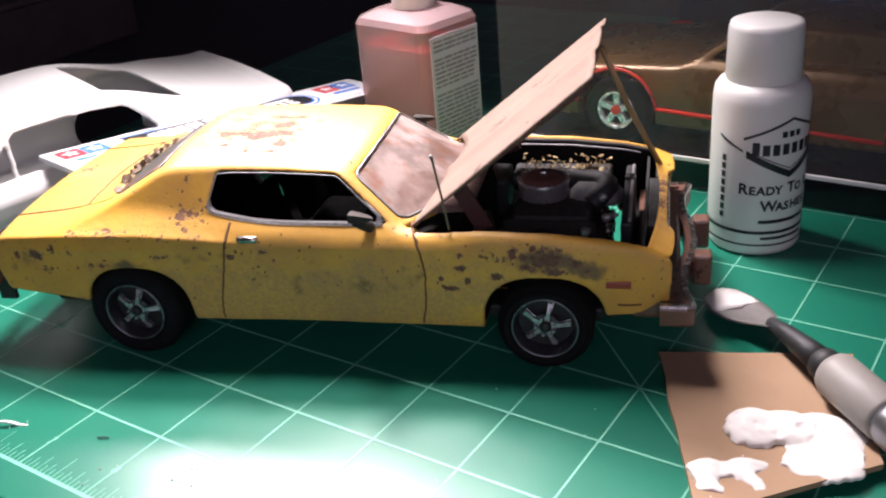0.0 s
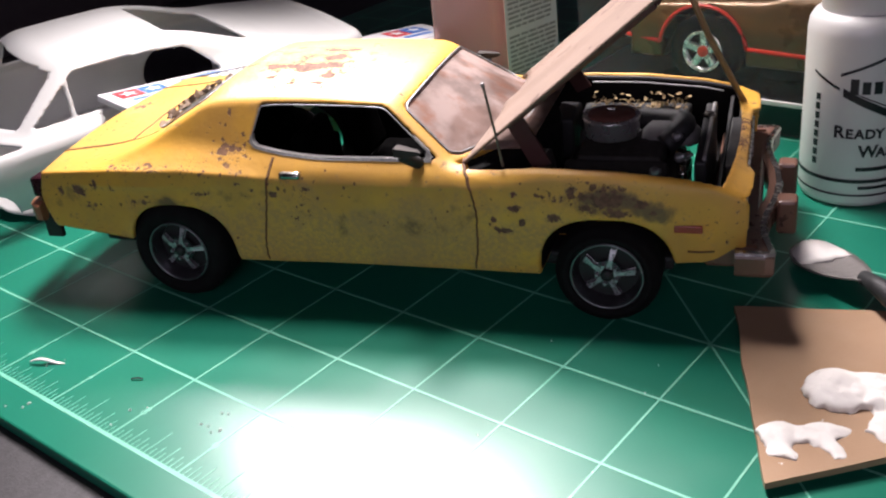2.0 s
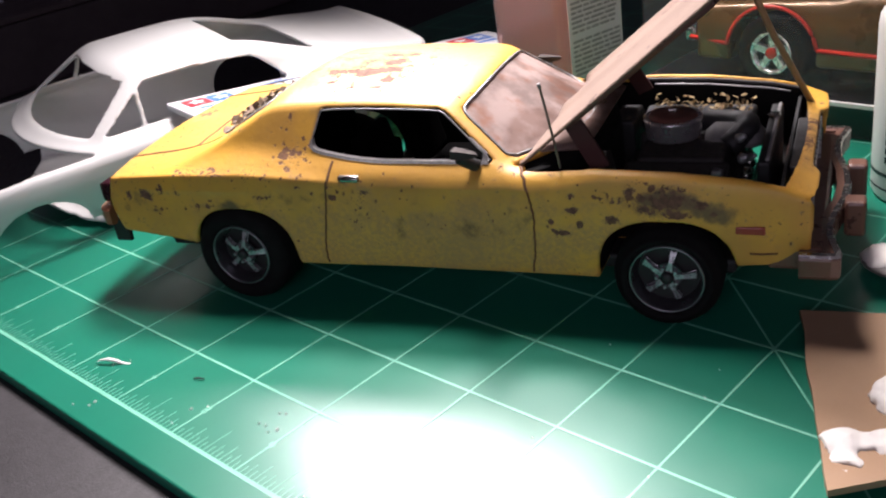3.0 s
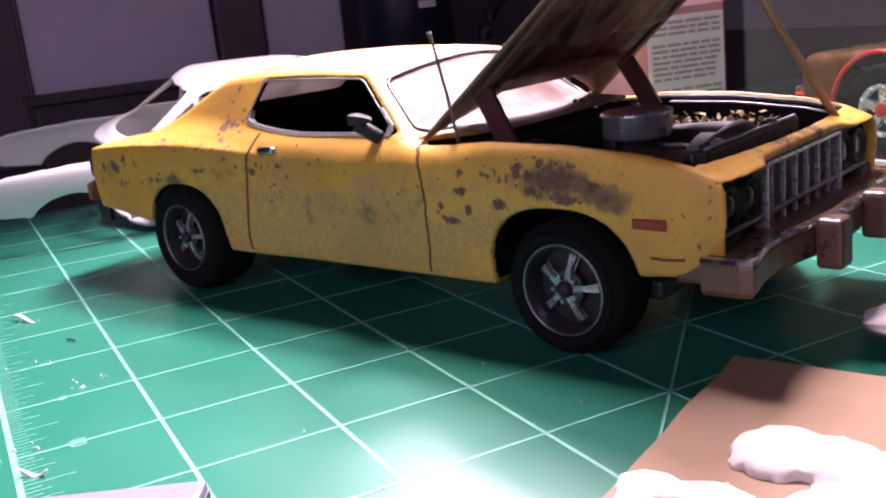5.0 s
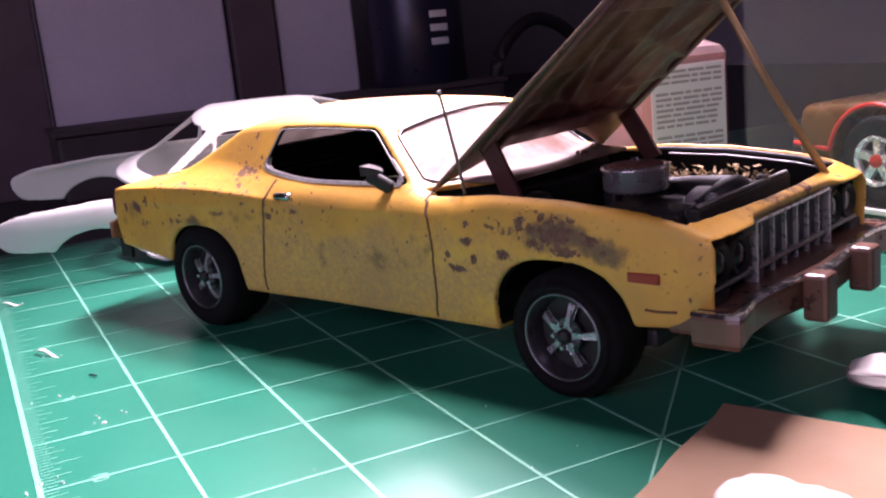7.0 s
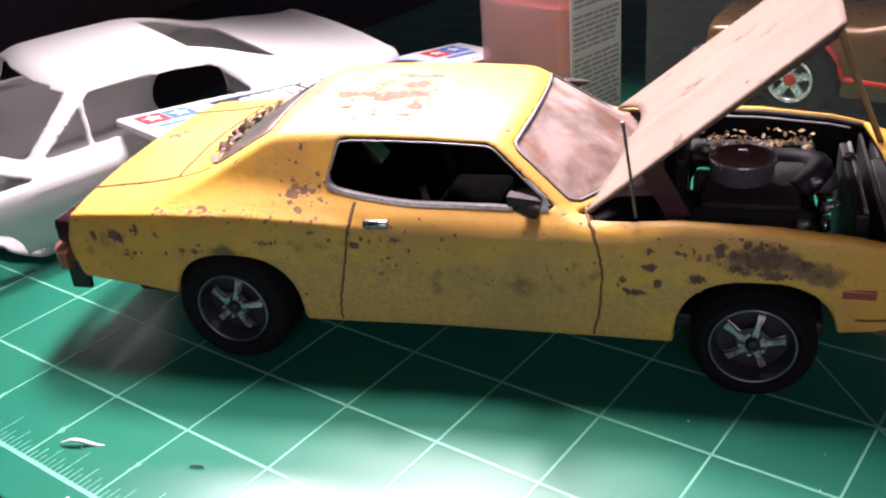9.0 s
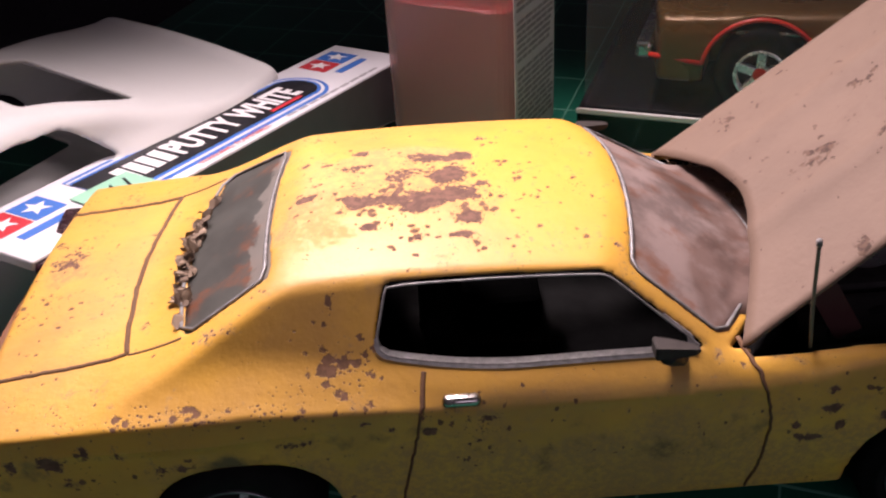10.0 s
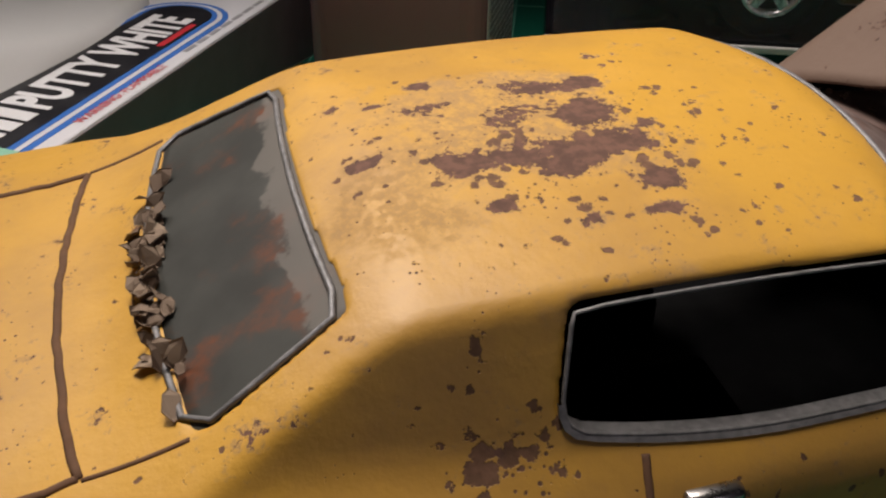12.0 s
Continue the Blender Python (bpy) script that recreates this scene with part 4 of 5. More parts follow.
part("rear_bumper", bar(tail_path, [(0.0010, 0.0), (-0.0012, 0.0010), (-0.0018, 0.0004), (-0.0021, -0.0018), (-0.0016, -0.0042), (-0.0006, -0.0050), (0.0010, -0.0044)]), rusty("copper_brown_bumper", (0.27, 0.115, 0.058), (0.11, 0.046, 0.028), (), 0.60, 0.32), car, "rusty copper-brown rear bumper")
m_tail = surface("dark_red_lens", (0.030, 0.008, 0.012), 0.25, 0, 0.4, 200)
for s in (-1, 1):
    part("tail_lamp", boxed(-0.0993, -0.0940, min(s * 0.014, s * 0.0385), max(s * 0.014, s * 0.0385), 0.0290, 0.0352, bevel=0.0010), m_tail, car, "dark red tail lamp")
    part("rear_hanger", boxed(-0.0990, -0.0935, s * 0.0372 - 0.0008, s * 0.0372 + 0.0008, 0.0160, 0.0232, bevel=0.0004), m_dark, car)


def road_wheel(m, big, deep):
    """A tyre of radius big and depth deep on a five-spoke rim; its face looks along -y."""
    w = new("wheel")
    w.parent = car
    w.matrix_basis = m
    back = deep - 0.0060
    tyre = [(0.0091, back - 0.0006), (big - 0.0022, back), (big - 0.0007, back - 0.0008), (big, back - 0.0024), (big, -0.0036), (big - 0.0006, -0.0050), (big - 0.0020, -0.0060), (0.0112, -0.0063), (0.0100, -0.0059), (0.0092, -0.0052), (0.0090, 0.0)]
    smooth(part("tyre", lathe(tyre + tyre[:1], 56, "y", False), m_tyre, w, "black rubber tyre"))
    smooth(part("lip", lathe([(0.0092, -0.0050), (0.0092, -0.0056), (0.0088, -0.0058), (0.0086, -0.0054), (0.0085, -0.0046)], 56, "y", False), m_wheel, w, "thin chrome lip"))
    smooth(part("rim", lathe([(0.0085, -0.0052), (0.0080, -0.0036), (0.0076, -0.0012), (0.0076, 0.004), (0.0090, 0.005)], 48, "y", False), m_rim, w, "dark metal rim"))
    part("rim_back", lathe([(0.0077, -0.0012), (0.0076, 0.0020)], 32, "y"), m_dark, w)
    for k in range(5):
        outline = [(-0.00062, 0.0016), (-0.00044, 0.0040), (-0.00062, 0.0066), (0.00062, 0.0066), (0.00044, 0.0040), (0.00062, 0.0016)]
        depth = [(-0.0042, -0.0030), (-0.0041, -0.0029), (-0.0033, -0.0020)] * 2
        depth = depth[:3] + depth[:3][::-1]
        vs = [(x, d[0], z) for (x, z), d in zip(outline, depth)] + [(x, d[1], z) for (x, z), d in zip(outline, depth)]
        fs = [(0, 1, 4, 5), (1, 2, 3, 4), (11, 10, 7, 6), (10, 9, 8, 7)] + [(i, (i + 1) % 6, 6 + (i + 1) % 6, 6 + i) for i in range(6)]
        turned = Matrix.Rotation(2 * math.pi * k / 5, 3, "Y")
        spoke = part("spoke", ([tuple(turned @ Vector(v)) for v in vs], fs), m_spoke, w, "polished spoke")
        bevel = spoke.modifiers.new("edge", "BEVEL")
        bevel.width, bevel.segments = 0.00018, 2
        nut = lathe([(0.0004, -0.0050), (0.0005, -0.0034)], 8, "y")
        part("lug_nut", nut, m_spoke, w).location = (0.0026 * math.sin(2 * math.pi * (k + 0.5) / 5), 0, 0.0026 * math.cos(2 * math.pi * (k + 0.5) / 5))
    part("hub_plate", lathe([(0.0034, -0.0036), (0.0034, -0.0028)], 28, "y"), m_rim, w)
    smooth(part("hub_cap", lathe([(0.0016, -0.0036), (0.0016, -0.0050), (0.0011, -0.0056), (0.0003, -0.0057)][::-1], 20, "y"), m_dark, w))


m_spoke = surface("scuffed_chrome_spokes", (0.50, 0.49, 0.52), 0.30, 0.6, 0.6, 700, 0.4)
m_rim = surface("dark_grey_rim", (0.13, 0.125, 0.14), 0.34, 0.75, 0.5, 200, 0.2)
for u, big, deep, out in ((HUBS[0], 0.0132, 0.0125, 0.0322), (HUBS[1], 0.0145, 0.0150, 0.0347)):
    road_wheel(pose(u / 1000, -out, big, 0, 14, 0), big, deep)
    road_wheel(pose(u / 1000, out, big, 0, 40, 180), big, deep)

# ---- bare white body shell ----
SHELL = pose(0.1071, -0.0464, 0.0052, -7.0, 0, 170.7)


def white_shell():
    lo, hi, step = (-106, -42, -1), (104, 42, 55), 0.7
    x, y, z = grid(lo, hi, step)
    ax = np.abs(y)

    def along(*keys):
        return np.interp(x, [k[0] for k in keys], [k[1] for k in keys])

    wide = along((-104, 34), (-80, 37.5), (-50, 39), (0, 38), (60, 38.5), (85, 37), (100, 34))
    side = ax - wide + np.where(z < 22, (22 - z) ** 2 * 0.012, (z - 22) ** 2 * 0.028)
    deck = along((-104, 33.0), (-96, 31.0), (-70, 32.5), (-30, 33.0), (30, 31.0), (60, 31), (85, 29.5), (100, 27)) - (y / 38) ** 2 * 0.8
    low = along((-104, 10), (-80, 6), (-66, 0.2), (46, 0.2), (76, 12.0), (100, 14.5))
    b = smax(side, z - deck, 3.0)
    b = smax(b, low - z, 0.8)
    b = smax(b, np.maximum(x - 99.5 + (y / 38) ** 2 * 2, -x - 102 + (y / 38) ** 2 * 2), 2.0)
    cab_side = (ax - 33.0 + (z - 33) * 0.50) * 0.89
    roof = z - 52.3 + 0.003 * y ** 2 + 0.0012 * (x - 0) ** 2
    front_glass = (x - 51 + 0.012 * y ** 2 + 1.5 * (z - 31)) / 1.8
    rear_slope = (-x - 66 + 2.3 * (z - 33)) / 2.5
    cab = smax(smax(smax(cab_side, roof, 5.0), front_glass, 1.5), rear_slope, 4.0)
    cab = np.maximum(cab, 28 - z)
    s = smin(b, cab, 3.0 + 6.0 * np.clip((-20 - x) / 20, 0, 1))
    out = np.maximum(s, -np.maximum(s + 1.6, -z - 5))
    out = np.maximum(out, -np.maximum(np.maximum(s + 1.6, np.abs(x) - 94), z - 12))
    w = smax(33.5 + 0.02 * np.maximum(0, 10 - x) - z, z - 47.6 + 0.0022 * (x - 6) ** 2, 1.0)
    w = smax(w, (x - 33.5 + 1.35 * (z - 34)) / 1.68, 0.8)
    w = smax(w, (-x - 37 + 0.9 * (z - 34)) / 1.35, 2.0)
    post = np.abs(x - 20 + (z - 34) * 0.12) - 1.0
    out = smax(out, -np.maximum(np.maximum(w, -post), 15 - ax), 0.5)
    fw = smax(smax(33.0 - z, z - 48.6 + 0.003 * y ** 2, 1.0), (ax - 27.6 + 0.5 * (z - 33)) * 0.9, 1.5)
    out = smax(out, -np.maximum(fw, 14 - x), 0.5)
    rw = smax(np.maximum(x + 24, -x - 56), (ax - 18 + 0.10 * (x + 40)), 2.0)
    out = smax(out, -np.maximum(rw, 30 - z), 0.5)
    for hub in (62, -52):
        out = smax(out, -np.maximum(np.sqrt((x - hub) ** 2 + (1.15 * (z - 6)) ** 2) - 15.5, 20 - ax), 0.6)
    bay = np.maximum(np.maximum(ax - 34.5, x - 110), np.maximum(54 - 0.012 * y ** 2 - x, -z - 3))
    out = smax(out, -bay, 0.8)
    return skin(out, lo, step)


shell_ob = smooth(part("car_body_shell", white_shell(), m_shell))
shell_ob.data.transform(Matrix.Diagonal((1.043, 1.043, 0.92, 1)))
shell_ob.matrix_world = SHELL
tagged(shell_ob, "bare white plastic coupe body shell without wheels or glass", "model car body")

# ---- tube box ----


def flat_patch(outline, z=0.0):
    bm = bmesh.new()
    vs = [bm.verts.new((x, y, z)) for x, y in outline]
    f = bm.faces.new(vs)
    if f.normal.z < 0 or f.calc_area() == 0:
        f.normal_flip()
    bm.normal_update()
    if bm.faces[:][0].normal.z < 0:
        bm.faces[:][0].normal_flip()
    made = bmesh.ops.extrude_face_region(bm, geom=bm.faces[:])
    bmesh.ops.translate(bm, vec=(0, 0, 0.00008), verts=[v for v in made["geom"] if isinstance(v, bmesh.types.BMVert)])
    bmesh.ops.recalc_face_normals(bm, faces=bm.faces[:])
    return bm


def pill(x0, x1, y0, y1, round_left=False, round_right=True):
    r, c = (y1 - y0) / 2, (y0 + y1) / 2
    right = [(x1 - r + r * math.sin(a), c - r * math.cos(a)) for a in np.linspace(0, math.pi, 14)] if round_right else [(x1, y0), (x1, y1)]
    left = [(x0 + r - r * math.sin(a), c + r * math.cos(a)) for a in np.linspace(0, math.pi, 14)] if round_left else [(x0, y1), (x0, y0)]
    return right + left


def lettering(name, text, size, material, parent, place, align="CENTER", bold=0.0, label="", squeeze=1.0, width=None):
    """Built-in letters, laid into the world by place(u, v)."""
    c = bpy.data.curves.new(name, "FONT")
    c.body, c.size, c.align_x, c.align_y, c.offset, c.resolution_u = text, size, align, "CENTER", bold, 3
    temp = new("temp", c)
    bpy.context.view_layer.update()
    data = bpy.data.meshes.new_from_object(temp.evaluated_get(bpy.context.evaluated_depsgraph_get()))
    bpy.data.objects.remove(temp)
    bpy.data.curves.remove(c)
    if width:
        span = [v.co.x for v in data.vertices]
        squeeze = width / (max(span) - min(span))
    for v in data.vertices:
        v.co = Vector(place(v.co.x * squeeze, v.co.y))
    data.name = name
    data.materials.clear()
    data.materials.append(material)
    ob = new(name, data)
    ob.parent = parent
    return tagged(ob, label)


m_paper = surface("white_printed_card", (0.66, 0.66, 0.68), 0.45, 0, 0.06, 60, 0.05)
m_side = surface("grey_card_side", (0.30, 0.30, 0.31), 0.55, 0, 0.12, 60, 0.05)
m_blue = surface("blue_ink", (0.035, 0.16, 0.52), 0.45, 0, 0.1)
m_red = surface("red_ink", (0.55, 0.03, 0.04), 0.45, 0, 0.1)
m_black = surface("black_ink", (0.012, 0.012, 0.015), 0.4, 0, 0.2)
m_green = surface("green_sticker", (0.26, 0.56, 0.40), 0.5, 0, 0.1)
m_ink_white = surface("white_ink", (0.75, 0.75, 0.75), 0.5, 0, 0.05)
a, b = Vector((0.0890, -0.0915, 0.0362)), Vector((0.2365, -0.1163, 0.0233))
ahead = (b - a).normalized()
across = Vector((0, 0, 1)).cross(ahead).normalized()
lift = ahead.cross(across)
LONG = (b - a).length
turn = Matrix((ahead, across, lift)).transposed().to_4x4()
tube_box = thing("putty_box", Matrix.Translation(a) @ turn, "long white card box of modelling putty with blue stripes", "box")
HW = 0.0135
carton_bm = boxed(0, LONG, -HW, HW, -0.0205, 0, bevel=0.0005)
for v in carton_bm.verts:
    if v.co.x < 0.5 * LONG and v.co.z < -0.01:
        v.co.z = -0.0022
part("carton", carton_bm, m_paper, tube_box)
# side turned from the lamps: its shade is painted in as dark grey
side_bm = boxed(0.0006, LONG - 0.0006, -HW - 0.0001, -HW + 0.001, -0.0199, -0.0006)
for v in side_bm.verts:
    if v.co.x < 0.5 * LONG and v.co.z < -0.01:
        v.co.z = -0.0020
part("carton_side", side_bm, surface("shaded_card", (0.15, 0.14, 0.16), 0.5, 0, 0.2, 60, 0.05), tube_box, "carton side with its shade put into the colour")


def stick(name, outline, material, z=0.00002, label=""):
    bm = flat_patch(outline, z)
    return part(name, bm, material, tube_box, label)


stick("stripe", pill(0.030, 0.1185, -0.0105, 0.0105), m_blue, 0.00002, "blue border stripe")
stick("stripe_gap", pill(0.030, 0.1172, -0.0093, 0.0093), m_paper, 0.00012)
stick("stripe", pill(0.030, 0.1162, -0.0083, 0.0083), m_blue, 0.00022, "blue border stripe")
stick("name_panel", pill(0.030, 0.1150, -0.0072, 0.0072), m_black, 0.00032, "black panel with white lettering")
lettering("lettering", "PUTTY WHITE", 0.0122, m_ink_white, tube_box, lambda u, v: (0.0815 + u, -0.0004 + v, 0.00046), bold=0.0005, width=0.051)
for k in range(4):
    x = 0.0385 + 0.0042 * k
    stick("brand_bar", [(x, -0.0042), (x + 0.0032, -0.0042), (x + 0.0036, 0.0042), (x + 0.0004, 0.0042)], m_ink_white, 0.00042)
stick("red_bar", [(0.090, -0.0066), (0.104, -0.0066), (0.104, -0.0052), (0.090, -0.0052)], m_red, 0.00042)
for x0 in (0.125, 0.004):
    stick("emblem_red", [(x0, 0.0005), (x0 + 0.009, 0.0005), (x0 + 0.009, 0.0105), (x0, 0.0105)], m_red)
    stick("emblem_blue", [(x0 + 0.0095, 0.0005), (x0 + 0.0185, 0.0005), (x0 + 0.0185, 0.0105), (x0 + 0.0095, 0.0105)], m_blue)
    for cx in (x0 + 0.0045, x0 + 0.014):
        star = [((cx + (0.0036 if k % 2 == 0 else 0.0015) * math.sin(k * math.pi / 5)), 0.0055 + (0.0036 if k % 2 == 0 else 0.0015) * math.cos(k * math.pi / 5)) for k in range(10)]
        stick("emblem_shape", star, m_ink_white, 0.00012)
    stick("brand_bar", [(x0 + 0.002, -0.0045), (x0 + 0.0165, -0.0045), (x0 + 0.0165, -0.0018), (x0 + 0.002, -0.0018)], m_blue)
stick("price_sticker", [(0.0235, -0.009), (0.041, -0.010), (0.0415, 0.001), (0.024, 0.0015)], m_green, 0.0005, "green price sticker with scribbled ink")
for k in range(3):
    x = 0.0265 + 0.0045 * k
    stick("ink_mark", [(x, -0.006), (x + 0.0008, -0.006), (x + 0.003, -0.0015), (x + 0.0022, -0.0015)], m_black, 0.00062)
lettering("small_print", "WARNING: FLAMMABLE", 0.0026, m_red, tube_box, lambda u, v: (0.068 + u, -0.0113 + v, 0.00012))
for k in range(9):
    x = 0.090 + 0.0052 * k
    stick("print_bar", [(x, -0.0118), (x + 0.0042, -0.0118), (x + 0.0042, -0.0108), (x, -0.0108)], m_side)

# ---- bottle of wash ----
BX, BY, R = 0.2000, -0.3035, 0.0150
wash_bottle = thing("paint_bottle", pose(BX, BY, 0), "white plastic bottle with black lettering and a white cap", "bottle")
prof = [(0.0124, 0.0), (0.0143, 0.0006), (R, 0.0022), (R, 0.0505), (0.0146, 0.0535), (0.0133, 0.0555), (0.0114, 0.0562)]
smooth(part("bottle", lathe(prof, 64), m_white, wash_bottle))
smooth(part("cap", lathe([(0.0114, 0.0562), (0.0116, 0.0566), (0.0113, 0.0722), (0.0108, 0.0738), (0.0092, 0.0743)], 64), m_white, wash_bottle, "smooth white cap"))


def round_bottle(u, v, turn_deg, up=0.00015):
    a = radians(turn_deg) + u / R
    return ((R + up) * math.cos(a), (R + up) * math.sin(a), v)


def band(name, u0, u1, v0, v1, face, up=0.00015, material=None, skew=0.0):
    n = max(2, int(abs(u1 - u0) / 0.0008))
    verts, faces = [], []
    for i in range(n + 1):
        u = u0 + (u1 - u0) * i / n
        for v in (v0, v1):
            verts.append(round_bottle(u, v + skew * i / n, face, up))
    for i in range(n):
        faces.append((2 * i, 2 * i + 2, 2 * i + 3, 2 * i + 1))
    return part(name, (verts, faces), material or m_black, wash_bottle)


FACE = 236
for v in (0.0040, 0.0082):
    band("ring_line", 0, 2 * math.pi * R, v, v + (0.0006 if v < 0.005 else 0.0011), 0)
for s in (-1, 1):
    band("emblem_line", s * 0.0, s * 0.0150, 0.0462, 0.0471, FACE, skew=-0.0062)
    band("emblem_line", s * 0.0, s * 0.0140, 0.0272, 0.0296, FACE, skew=0.0072)
    band("emblem_line", s * 0.0, s * 0.0110, 0.0302, 0.0306, FACE, skew=0.0052)
    band("emblem_line", s * 0.0150, s * 0.0235, 0.0360, 0.0368, FACE, skew=0.0040)
for k in range(8):
    u = -0.0122 + 0.0031 * k
    band("brand_bar", u, u + 0.0022, 0.0352, 0.0352 + (0.0044 if k == 0 else 0.0036), FACE)
for k in range(3):
    band("brand_bar", -0.0034 + 0.0024 * k, -0.0017 + 0.0024 * k, 0.0408, 0.0428, FACE)

def small_caps(words, high, z):
    """Words in capitals, the first letter of each taller, bold, round the bottle."""
    step = {"W": 0.98, "A": 0.70, "D": 0.74, "Y": 0.64, "E": 0.60, "S": 0.58, "T": 0.60, "O": 0.80, "U": 0.74, "H": 0.76, "R": 0.66}
    run, u = [], 0.0
    for w in words:
        for k, c in enumerate(w):
            size = high * (1.35 if k == 0 else 1.06)
            run.append((c, size, u))
            u += step[c] * size
        u += 0.45 * high
    half = (u - 0.45 * high) / 2
    for c, size, u in run:
        lettering("lettering", c, size, m_black, wash_bottle, lambda a, b, u=u, size=size: round_bottle(u - half + a, z + b + (size - high) * 0.36, FACE, 0.0002), align="LEFT", bold=0.00016)


small_caps(("READY", "TO", "USE"), 0.0037, 0.0232)
small_caps(("WASHES",), 0.0037, 0.0175)
band("small_print_bar", -0.0090, 0.0090, 0.0120, 0.0132, FACE)
band("small_print_bar", -0.0080, 0.0080, 0.0062, 0.0072, FACE)
for k in range(8):
    band("side_print_bar", -0.0222, -0.0206, 0.0125 + 0.0028 * k, 0.0145 + 0.0028 * k, FACE)

# ---- bottle of red liquid ----
red_bottle = thing("plastic_bottle", pose(0.2225, -0.1556, 0, 0, 0, -9), "square clear plastic bottle tinted red with a white label", "bottle")


def glassy(name, colour, rough, clear, tint=0.0):
    n = Nodes(name)
    tree = n.tree
    out = tree.nodes["Material Output"]
    see = tree.nodes.new("ShaderNodeBsdfTransparent")
    see.inputs[0].default_value = (*colour, 1)
    blend = tree.nodes.new("ShaderNodeMixShader")
    blend.inputs[0].default_value = 1 - clear
    n.set(Base_Color=colour, Roughness=rough)
    n.bump(n.noise(60, 3), 0.05, 0.001)
    tree.links.new(see.outputs[0], blend.inputs[1])
    tree.links.new(n.bsdf.outputs[0], blend.inputs[2])
    tree.links.new(blend.outputs[0], out.inputs["Surface"])
    return n.mat


m_clear = glassy("cloudy_clear_plastic", (0.80, 0.58, 0.58), 0.20, 0.66)
m_redliq = surface("red_pink_liquid", (0.40, 0.045, 0.050), 0.3, 0, 0.35, 25, 0.05)


def rounded_block(x, y, levels, r=0.005, n=6):
    """A block with round corners; levels are (height, inset)."""
    verts, faces = [], []
    for h, inset in levels:
        for cx, cy, a0 in ((1, 1, 0), (-1, 1, 90), (-1, -1, 180), (1, -1, 270)):
            for k in range(n):
                a = radians(a0 + 90 * k / (n - 1))
                verts.append((cx * (x - inset - r) + r * math.cos(a), cy * (y - inset - r) + r * math.sin(a), h))
    c = 4 * n
    for j in range(len(levels) - 1):
        for i in range(c):
            k = (i + 1) % c
            faces.append((j * c + i, j * c + k, (j + 1) * c + k, (j + 1) * c + i))
    faces += [tuple(range(c))[::-1], tuple(range((len(levels) - 1) * c, len(levels) * c))]
    return verts, faces


part("liquid", rounded_block(0.0155, 0.0187, [(0.0012, 0.001), (0.002, 0), (0.0500, 0), (0.0505, 0.001)]), m_redliq, red_bottle, "red liquid inside").visible_shadow = False
part("bottle", rounded_block(0.0172, 0.0202, [(0.0, 0.001), (0.001, 0), (0.0585, 0), (0.0610, 0.0012), (0.0635, 0.006), (0.0640, 0.0080)]), m_clear, red_bottle)
part("cap", lathe([(0.0075, 0.0640), (0.0088, 0.0642), (0.0088, 0.0745), (0.0080, 0.0755)], 40), m_white, red_bottle, "white screw cap")
red_label = part("label", boxed(-0.0140, 0.0140, -0.0207, -0.0204, 0.008, 0.056, bevel=0.00008), m_paper, red_bottle, "white label with small grey print")
random.seed(5)
for k in range(24):
    z, x = 0.0535 - 0.0018 * k, -0.0125
    while x < 0.0105 and k not in (3, 11):
        long = random.uniform(0.002, 0.007)
        part("print_bar", boxed(x, min(x + long, 0.0125), -0.0209, -0.02065, z, z + 0.0009), m_side, red_label)
        x += long + 0.0008

# ---- display case with a gold car ----
display = thing("display_case", pose(0.2300, -0.1860, 0, 0, 0, 0), "clear display case on a glossy black base", "display case")
m_base = surface("glossy_black_base", (0.012, 0.012, 0.014), 0.12, 0, 0.3, 40, 0.03)
m_pane = glassy("clear_acrylic", (0.97, 0.98, 0.99), 0.02, 0.972)
CL, CD, CH = 0.27, 0.115, 0.085
case_base = part("base", boxed(0.0, CD, -CL, 0.0, 0.0, 0.0125, bevel=0.0012), m_base, display)
# edge highlight of the glossy base, modelled as a white strip
part("base_edge_glint", boxed(-0.0008, 0.0004, -CL, 0.0, 0.0112, 0.0129, bevel=0.0003), m_white, case_base, "bright highlight of the base edge, made as a white strip")
for b in ((0.002, 0.0035, -CL + 0.002, -0.002, 0.0125, CH), (CD - 0.0035, CD - 0.002, -CL + 0.002, -0.002, 0.0125, CH), (0.0035, CD - 0.0035, -0.0035, -0.002, 0.0125, CH),
          (0.0035, CD - 0.0035, -CL + 0.002, -CL + 0.0035, 0.0125, CH), (0.002, CD - 0.002, -CL + 0.002, -0.002, CH, CH + 0.0015)):
    part("pane", boxed(*b, bevel=0.0003), m_pane, display, "clear acrylic pane").visible_shadow = False

m_gold = surface("metallic_gold_brown_paint", (0.16, 0.082, 0.024), 0.3, 0.35, 0.25, 40, 0.05)
gold = thing("gold_model_car", pose(0.2700, -0.2960, 0.0127, 0, 0, 90), "gold-brown model car with red trim in a display case", "model car")


